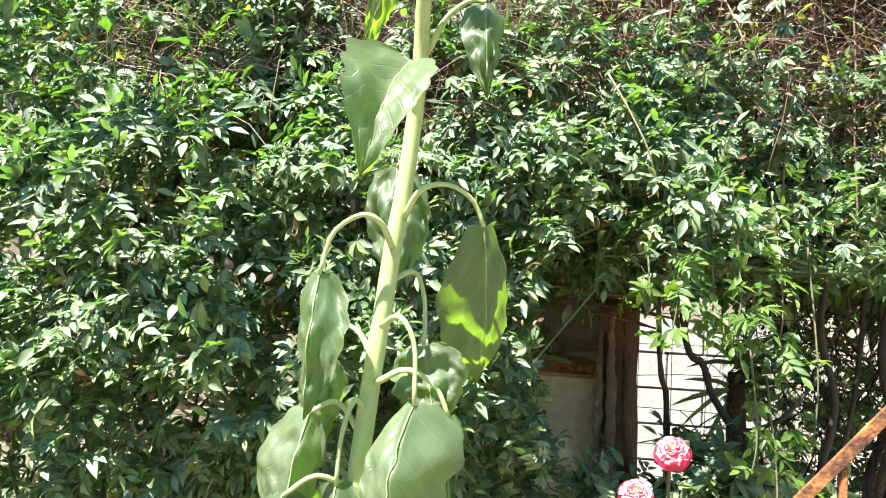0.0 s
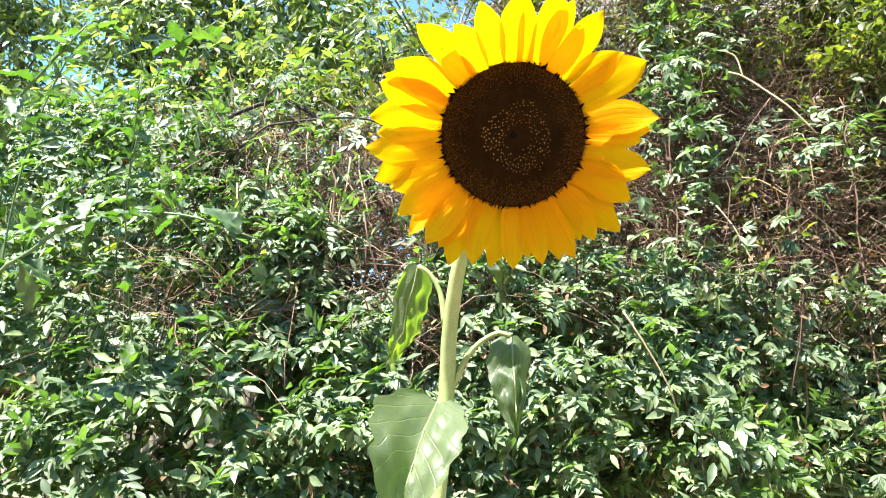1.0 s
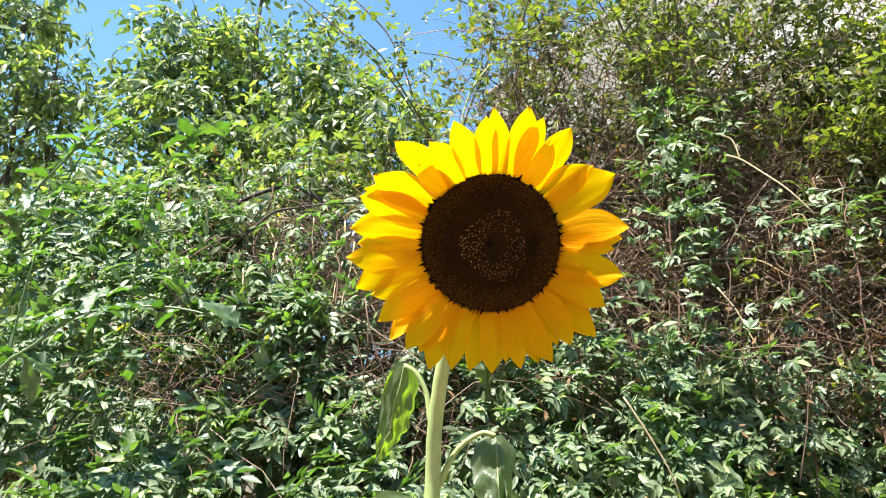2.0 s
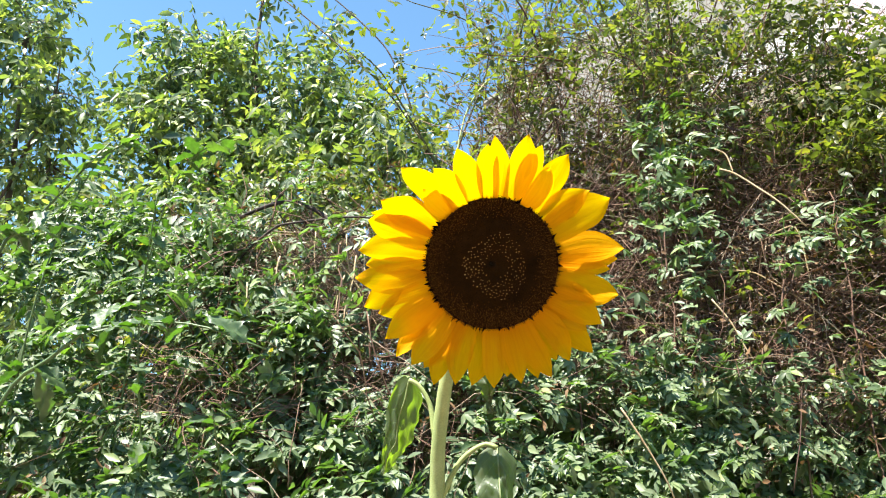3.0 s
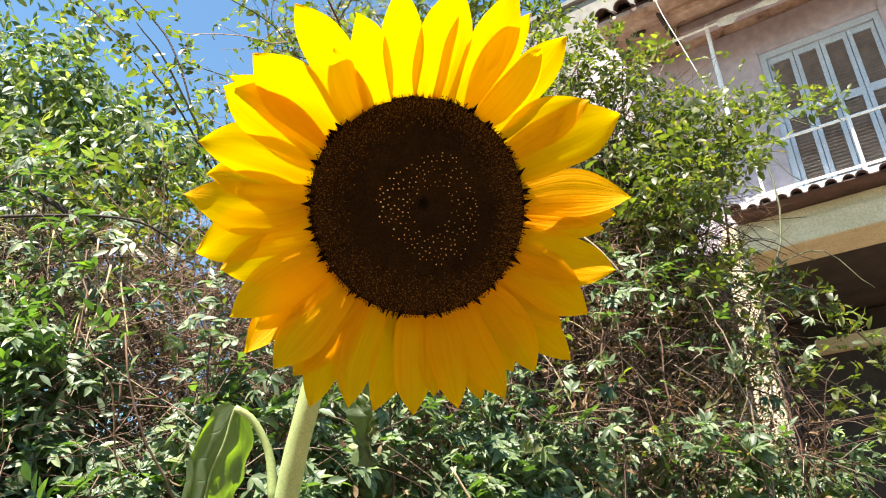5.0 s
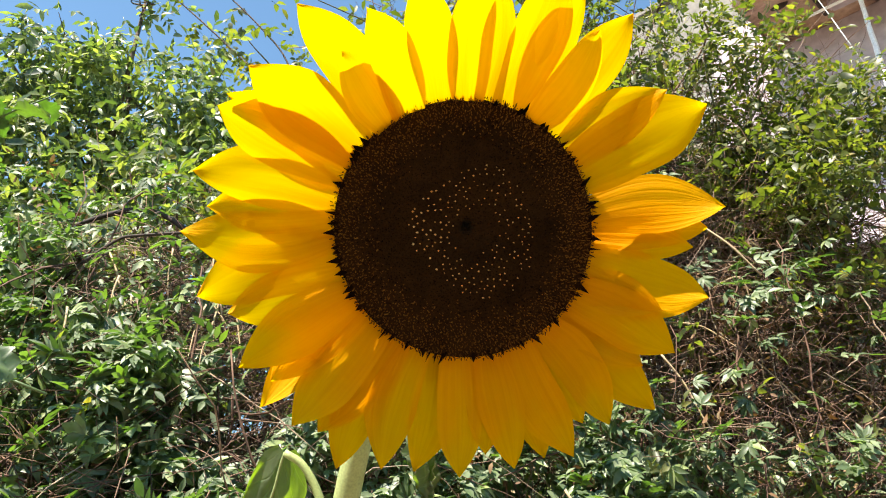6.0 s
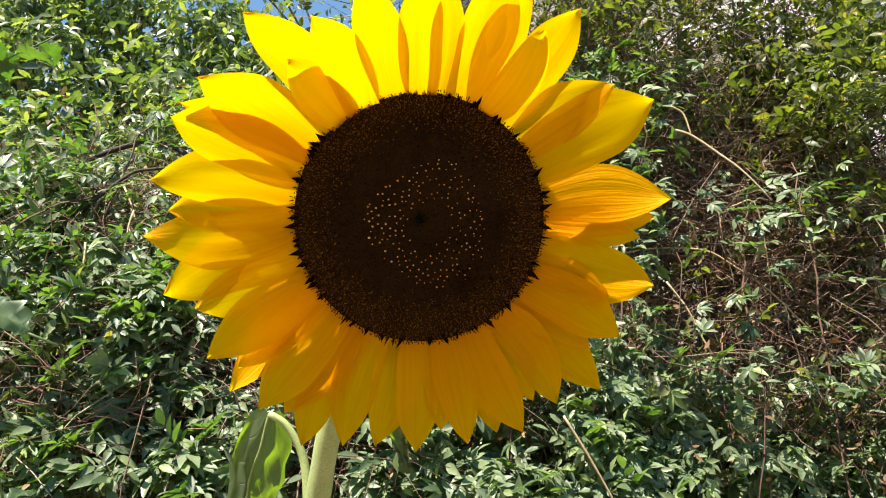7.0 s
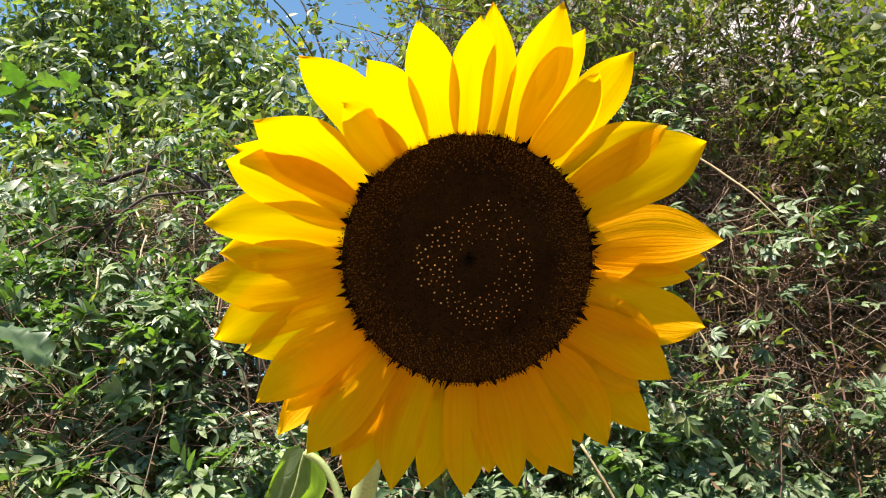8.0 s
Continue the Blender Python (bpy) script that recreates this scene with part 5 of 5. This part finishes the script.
    part("bar", Pile().add(*tube([(-0.6, -0.2, 5.95), (6.0, -0.2, 5.95)], [0.017, 0.017], 8)), PIPE, rail)
    for x in (-0.38, 0.73, 2.2, 3.7):
        part("post", Pile().add(*tube([(x, -0.2, 5.64), (x, -0.2, 6.67)], [0.02, 0.02], 8)), PIPE, rail)
    line = part("clothes_rail", Pile().add(*tube([(-1.3, -0.65, 8.36), (1.6, -0.65, 8.36)], [0.020, 0.020], 8)), PIPE, h, "white pipe under the eaves")
    part("post", Pile().add(*tube([(-0.5, -0.62, 6.55), (-0.5, -0.62, 8.42)], [0.030, 0.028], 8, 12, 0.1)), PIPE, line)
    part("cord", Pile().add(*tube([(-0.93, -1.46, 8.66), (-0.88, -1.44, 8.25), (-0.74, -1.42, 7.65), (-0.6, -1.40, 7.05), (-0.48, -0.7, 6.7)], [0.0055, 0.005], 5)), PIPE, line)
    cloth = []
    for i in range(15):
        x = -0.35 + 0.09 * i
        for j in range(4):
            cloth.append((x, -0.672 - 0.02 * math.sin(i * 1.1 + j), 8.385 - j * (0.022 + 0.018 * abs(noise.noise((i * 0.7, 3, 0))) + 0.015 * (i < 3))))
    part("cloth", Pile().add(cloth, grid_faces(15, 4)), WHITE, line, "ragged white cloth on the pipe")


house()


def wings():
    w = house_frame("house_wing", "lower cream wing with a sunlit pale parapet", "house")
    part("wall", boxes(((-9.5, 0.15, 0), (-2.62, 0.45, 7.9), 0.01)), TAN, w)
    part("parapet", boxes(((-9.5, 0.05, 7.902), (-2.30, 0.5, 8.4), 0.02)), CHALK, w, "sunlit pale parapet")
    b = house_frame("tall_house", "tall pale plastered house behind the lower roofs", "house")
    part("wall", boxes(((-13.9, 3.2, 0), (8, 3.5, 13.6), 0.02)), PALE, b)
    part("coping", boxes(((-14.0, 3.1, 13.603), (8.1, 3.6, 13.75), 0.02)), PALE, b)


wings()


# ---- the gap under the hedge: post, panel, fence, white wall, rail ----
def gap():
    post = thing("wooden_post", "weathered dark brown wooden post", "post", (0.49, 2.4, 0))
    v, f = tube([(0.50, 2.42, -0.1), (0.495, 2.42, 0.6), (0.485, 2.42, 1.0), (0.48, 2.42, 1.30)], [0.062, 0.06], 10, 16, 0.06)
    part("shaft", Pile().add(v, f), WOOD, post)
    for dx, y, w, pale, z0, z1 in ((-0.052, 2.372, 0.030, 1, 0, 1.2), (-0.020, 2.358, 0.022, 1, 0.55, 1.27), (0.030, 2.362, 0.026, 0, 0, 1.26), (-0.015, 2.356, 0.014, 0, 0, 0.7), (0.055, 2.385, 0.02, 1, 0.3, 0.95)):
        part("strip", Pile().add(*tube([(0.488 + dx, y, z0 - 0.05), (0.484 + dx * 1.1, y, z0 * 0.6 + z1 * 0.4), (0.474 + dx, y, z1 * 0.8 + z0 * 0.2), (0.47 + dx * 0.8, y + 0.01, z1)], [w * 0.5, w * 0.75, w * 0.55, w * 0.2], 6, 30, 0.3)), GREYWOOD if pale else WOOD, post, "split pale bark strip" if pale else "")
    for z, x0, x1, y in ((1.27, 0.30, 0.66, 2.34), (1.24, 0.36, 0.58, 2.30), (1.31, 0.25, 0.62, 2.30)):
        part("crosspiece", Pile().add(*tube([(x0, y, z + 0.02), ((x0 + x1) / 2, y - 0.01, z), (x1, y, z - 0.025)], [0.005, 0.006, 0.003], 6, 14, 0.2)), WOOD, post)
    panel = thing("metal_cabinet", "cream metal cabinet with a rusty rim", "cabinet", (0.3, 2.5, 0))
    part("body", boxes(((0.05, 2.44, 0), (0.425, 2.75, 1.06), 0.01)), CREAM, panel)
    part("rim", boxes(((0.03, 2.41, 1.063), (0.43, 2.78, 1.10), 0.008)), RUST, panel, "rusty iron rim")
    wall = thing("block_wall", "white painted block wall beyond the fence", "wall", (1.8, 4.5, 0))
    part("mortar", boxes(((0.62, 4.42, 0), (1.75, 4.58, 1.375), 0.005)), TAN, wall)
    block = bpy.data.meshes.new("block")
    bm = boxes(((-0.196, -0.01, -0.096), (0.196, 0.01, 0.096), 0.006))
    bm.to_mesh(block)
    bm.free()
    block.materials.append(BLOCK)
    for r in range(6):
        for c in range(2):
            piece("block", block, pose(0.84 + 0.4 * c + 0.2 * (r % 2), 4.413, 0.17 + 0.2 * r), wall)
    fence = thing("wire_fence", "dark rusty wire mesh fence", "fence", (1.2, 2.9, 0))
    g = np.random.default_rng(71)
    for k in range(10):
        x = 0.62 + 0.12 * k
        part("wire", Pile().add(*tube([(x + g.normal(0, 0.008), 2.9 + g.normal(0, 0.01), z) for z in (0, 0.4, 0.8, 1.2, 1.6)], [0.0014, 0.0014], 4, 12)), WIRE, fence)
    for k in range(12):
        z = 0.2 + 0.12 * k
        part("wire", Pile().add(*tube([(x, 2.905 + g.normal(0, 0.01), z + g.normal(0, 0.008)) for x in (0.55, 0.85, 1.15, 1.45, 1.8)], [0.0014, 0.0014], 4, 12)), WIRE, fence)
    old = thing("old_vine", "dark gnarled vine stems by the fence", "vine", (0.7, 2.2, 0))
    for pts, r in (([(0.60, 2.2, 0), (0.59, 2.2, 0.94), (0.57, 2.2, 1.09), (0.56, 2.2, 1.28), (0.58, 2.15, 1.5)], 0.009), ([(0.86, 2.2, 0), (0.81, 2.2, 0.84), (0.78, 2.2, 0.93), (0.71, 2.2, 1.04), (0.68, 2.2, 1.13), (0.64, 2.2, 1.17), (0.60, 2.2, 1.45)], 0.011),
                   ([(1.02, 2.2, 0), (1.06, 2.2, 0.5), (0.99, 2.2, 0.8), (1.01, 2.15, 1.05), (0.97, 2.15, 1.25), (1.0, 2.1, 1.6)], 0.011), ([(1.25, 2.3, 0), (1.16, 2.25, 0.6), (1.21, 2.25, 0.9), (1.15, 2.2, 1.2), (1.22, 2.2, 1.5)], 0.013), ([(0.95, 2.3, 0), (0.93, 2.3, 0.6), (1.08, 2.25, 0.95), (1.12, 2.2, 1.5)], 0.008), ([(0.75, 2.15, 0.95), (0.85, 2.1, 1.0), (0.95, 2.1, 1.12)], 0.007)):
        part("stem", Pile().add(*tube(pts, [r, r * 0.8], 8, 28, 0.14)), DARK, old)
    brush = Pile()
    for i in range(1100):
        x = g.uniform(0.93, 2.3)
        p = wander(g, (x, g.uniform(2.0, 2.9) + 0.15 * x, g.uniform(0.3, 1.5)), (g.normal(0, 0.5), g.normal(0, 0.3), g.normal(-0.3, 0.9)), g.uniform(0.15, 0.5), 6, 0.25)
        r = g.choice([0.0012, 0.002, 0.0035], p=[0.45, 0.38, 0.17])
        brush.add(*tube(p, [r, r * 0.6], 3, 7))
    tagged(part("twig_tangle", brush, DARK, old, "dark leafless twigs"), kind="stuff")
    yucca = thing("yucca", "dark spiky leaves behind the fence", "plant", (0.92, 2.72, 0))
    part("trunk", Pile().add(*tube([(0.95, 2.75, 0), (0.94, 2.75, 0.6), (0.93, 2.74, 1.08)], [0.04, 0.03], 8, 8, 0.06)), BARK, yucca)
    for k in range(26):
        d = unit((g.normal(0, 1), g.normal(-0.2, 0.5), g.normal(0.1, 0.7)))
        b = np.array((0.93, 2.74, 1.02 + 0.1 * g.random()))
        s = unit(np.cross(d, (0.1, 0.9, 0.2)))
        v = [b + d * t * 0.22 + s * w * x - np.array((0, 0, 0.05 * t * t)) for t, w in ((0, 0.005), (0.4, 0.009), (0.8, 0.006), (1, 0.0005)) for x in (-1, 0, 1)]
        part("leaf", Pile().add(v, grid_faces(4, 3)), JASMINE, yucca)
    bar = thing("iron_rail", "rusty sloping iron handrail on a thin leg", "handrail", (0.75, 1.5, 0))
    a, b = np.array((0.60, 1.5, 0.853)), np.array((1.05, 1.5, 1.35))
    u, up = unit(b - a), unit(np.cross(b - a, (0, -1, 0)))
    for nm, o0, o1, y0, y1 in (("flange", 0.008, 0.032, 1.48, 1.486), ("web", 0.026, 0.032, 1.486, 1.52)):
        v = [p + up * o + np.array((0, y - 1.5, 0)) for p in (a, b) for o in (o0 - 0.02, o1 - 0.02) for y in (y0, y1)]
        bm = bmesh.new()
        vs = [bm.verts.new(p) for p in v]
        for q in ((0, 1, 3, 2), (4, 6, 7, 5), (0, 4, 5, 1), (2, 3, 7, 6), (0, 2, 6, 4), (1, 5, 7, 3)):
            bm.faces.new([vs[i] for i in q])
        bmesh.ops.recalc_face_normals(bm, faces=bm.faces)
        bmesh.ops.bevel(bm, geom=list(bm.edges), offset=0.0015, segments=1, affect="EDGES")
        part(nm, bm, RUST, bar)
    for x in (0.748, 1.0):
        z = 0.853 + (x - 0.60) * 0.497 / 0.45 - 0.02
        part("leg", boxes(((x - 0.007, 1.487, 0), (x + 0.007, 1.501, z), 0.002)), RUST, bar)
    # leafy strands that hang into the gap, and the shade behind
    hang = thing("hanging_vine", "lime green vine strands hanging over the gap", "vine", (0.8, 1.95, 0))
    pts = []
    for x, y, z0, z1, n in ((0.49, 1.70, 1.42, 1.20, 14), (0.62, 1.70, 1.40, 1.22, 22), (0.67, 1.74, 1.12, 0.92, 7), (0.57, 1.72, 1.36, 1.24, 10), (0.74, 1.80, 1.40, 1.18, 14), (0.84, 1.86, 1.32, 0.96, 6), (0.72, 1.76, 0.98, 0.82, 9), (0.44, 1.74, 1.36, 1.24, 10)):
        line = smooth_line([(x, y + 0.05, z0 + 0.15), (x + 0.01, y, (z0 + z1) / 2), (x, y, z1)], 12)
        part("strand", Pile().add(*tube(line, [0.003, 0.0015], 4, 0)), CANE, hang)
        pts += [line[g.integers(0, 12)] + g.normal(0, 0.02, 3) for _ in range(n)]
    k = len(pts)
    foliage(hang, "leaf_spray", np.array(pts), np.stack([g.normal(0, 0.6, k), g.normal(-0.4, 0.4, k), g.normal(-0.5, 0.4, k)], 1), np.stack([g.normal(0, 0.4, k), g.normal(-0.5, 0.3, k), np.ones(k)], 1), g.uniform(0.75, 1.2, k), JAS_KINDS, VINE, 140)
    shade = thing("shade_shrub", "dark leafy shrub in the shade of the hedge", "shrub", (1.3, 2.5, 0))
    k = 800
    p = np.stack([g.uniform(0.92, 1.9, k), g.uniform(2.55, 3.4, k), g.uniform(0.05, 1.4, k)], 1)
    p[:, 0] += 0.12 * (p[:, 1] - 2.3)
    p2 = np.stack([g.uniform(0.30, 0.93, 1000), g.uniform(1.85, 2.2, 1000), g.random(1000) ** 0.7], 1)
    p2[:, 2] = 0.1 + p2[:, 2] * np.where(p2[:, 0] > 0.56, 0.80 + 0.07 * np.sin(13 * p2[:, 0]), 0.72)
    p3 = np.stack([g.uniform(1.15, 2.7, 800), g.uniform(3.3, 3.9, 800), g.uniform(0.05, 1.8, 800)], 1)
    p = np.concatenate([p, p2, p3])
    k = len(p)
    part("stem", Pile().add(*tube([(1.3, 2.5, 0), (1.32, 2.5, 0.8), (1.35, 2.45, 1.6)], [0.02, 0.01], 6)), BARK, shade)
    foliage(shade, "leaf_spray", p, g.normal(0, 1, (k, 3)) + np.array((0, -0.5, 0)), g.normal(0, 0.4, (k, 3)) + np.array((0, -0.3, 0.9)), g.uniform(1.0, 1.7, k), JAS_KINDS, JASMINE, 100, lambda q: q[:, 1] < 2.0)


gap()


# ---- the two roses ----
def rose_bush():
    bush = thing("rose_bush", "low rose bush with two red and white blooms", "rose bush", (0.47, 1.78, 0))
    g = np.random.default_rng(81)
    blooms = [((0.509, 1.75, 0.958), 0.040), ((0.435, 1.75, 0.862), 0.040)]
    for (c, size), foot in zip(blooms, ((0.50, 1.82, 0), (0.45, 1.83, 0))):
        c = np.array(c)
        stem = part("stem", Pile().add(*tube([foot, (foot[0] + 0.01, 1.8, 0.45), tuple(c + (0, 0.03, -0.08)), tuple(c + (0, 0.015, -0.03))], [0.006, 0.004], 6)), CANE, bush)
        n = unit((-0.15, -0.75, 0.6))
        r, u = face_axes(n)
        bloom = part("bloom", Pile().add(*tube([tuple(c - n * 0.026), tuple(c - n * 0.012), tuple(c + n * 0.004)], [0.005, 0.011, 0.008], 8, 8)), ROSE_GREEN, bush, "red and white rose bloom")
        for ring, (cnt, rad, open_) in enumerate(((4, 0.22, 0.15), (6, 0.42, 0.45), (8, 0.66, 0.85), (9, 0.86, 1.2), (9, 1.0, 1.55))):
            for k in range(cnt):
                a = 2 * math.pi * (k + 0.5 * ring) / cnt + g.normal(0, 0.16)
                o = math.cos(a) * r + math.sin(a) * u
                s = np.cross(n, o)
                v, ph, tall = [], g.uniform(0, 6), g.uniform(0.85, 1.1)
                for i in range(9):
                    t = i / 8
                    out = size * rad * (0.25 + 0.75 * t ** 1.2) * tall
                    up = size * (0.62 * math.sin(t * 1.9) * math.cos(open_ * 0.75 * t) - 0.13 * ring * t + 0.05)
                    w = size * (0.26 + 0.42 * rad) * math.sin(math.pi * (0.10 + 0.64 * t)) ** 0.7
                    for j in range(9):
                        x = j / 4 - 1
                        ruffle = size * 0.07 * t * t * math.sin(5 * x + ph + ring) - size * 0.10 * (t > 0.8) * (t - 0.8) * 5 * x * x
                        v.append(c + o * (out * (1 - 0.22 * x * x)) + n * (up + ruffle) + s * w * x)
                part("petal", blade_mesh("petal", v, 9, 9), ROSE, bloom)
    k = 100
    p = np.stack([g.normal(0.47, 0.14, k), g.uniform(1.84, 2.1, k), g.uniform(0.35, 0.90, k)], 1)
    foliage(bush, "leaf", p, g.normal(0, 0.7, (k, 3)) + np.array((0, -0.4, 0)), g.normal(0, 0.3, (k, 3)) + np.array((0, -0.3, 0.9)), g.uniform(1.0, 1.5, k), ROSE_KINDS, JASMINE, 90)


rose_bush()
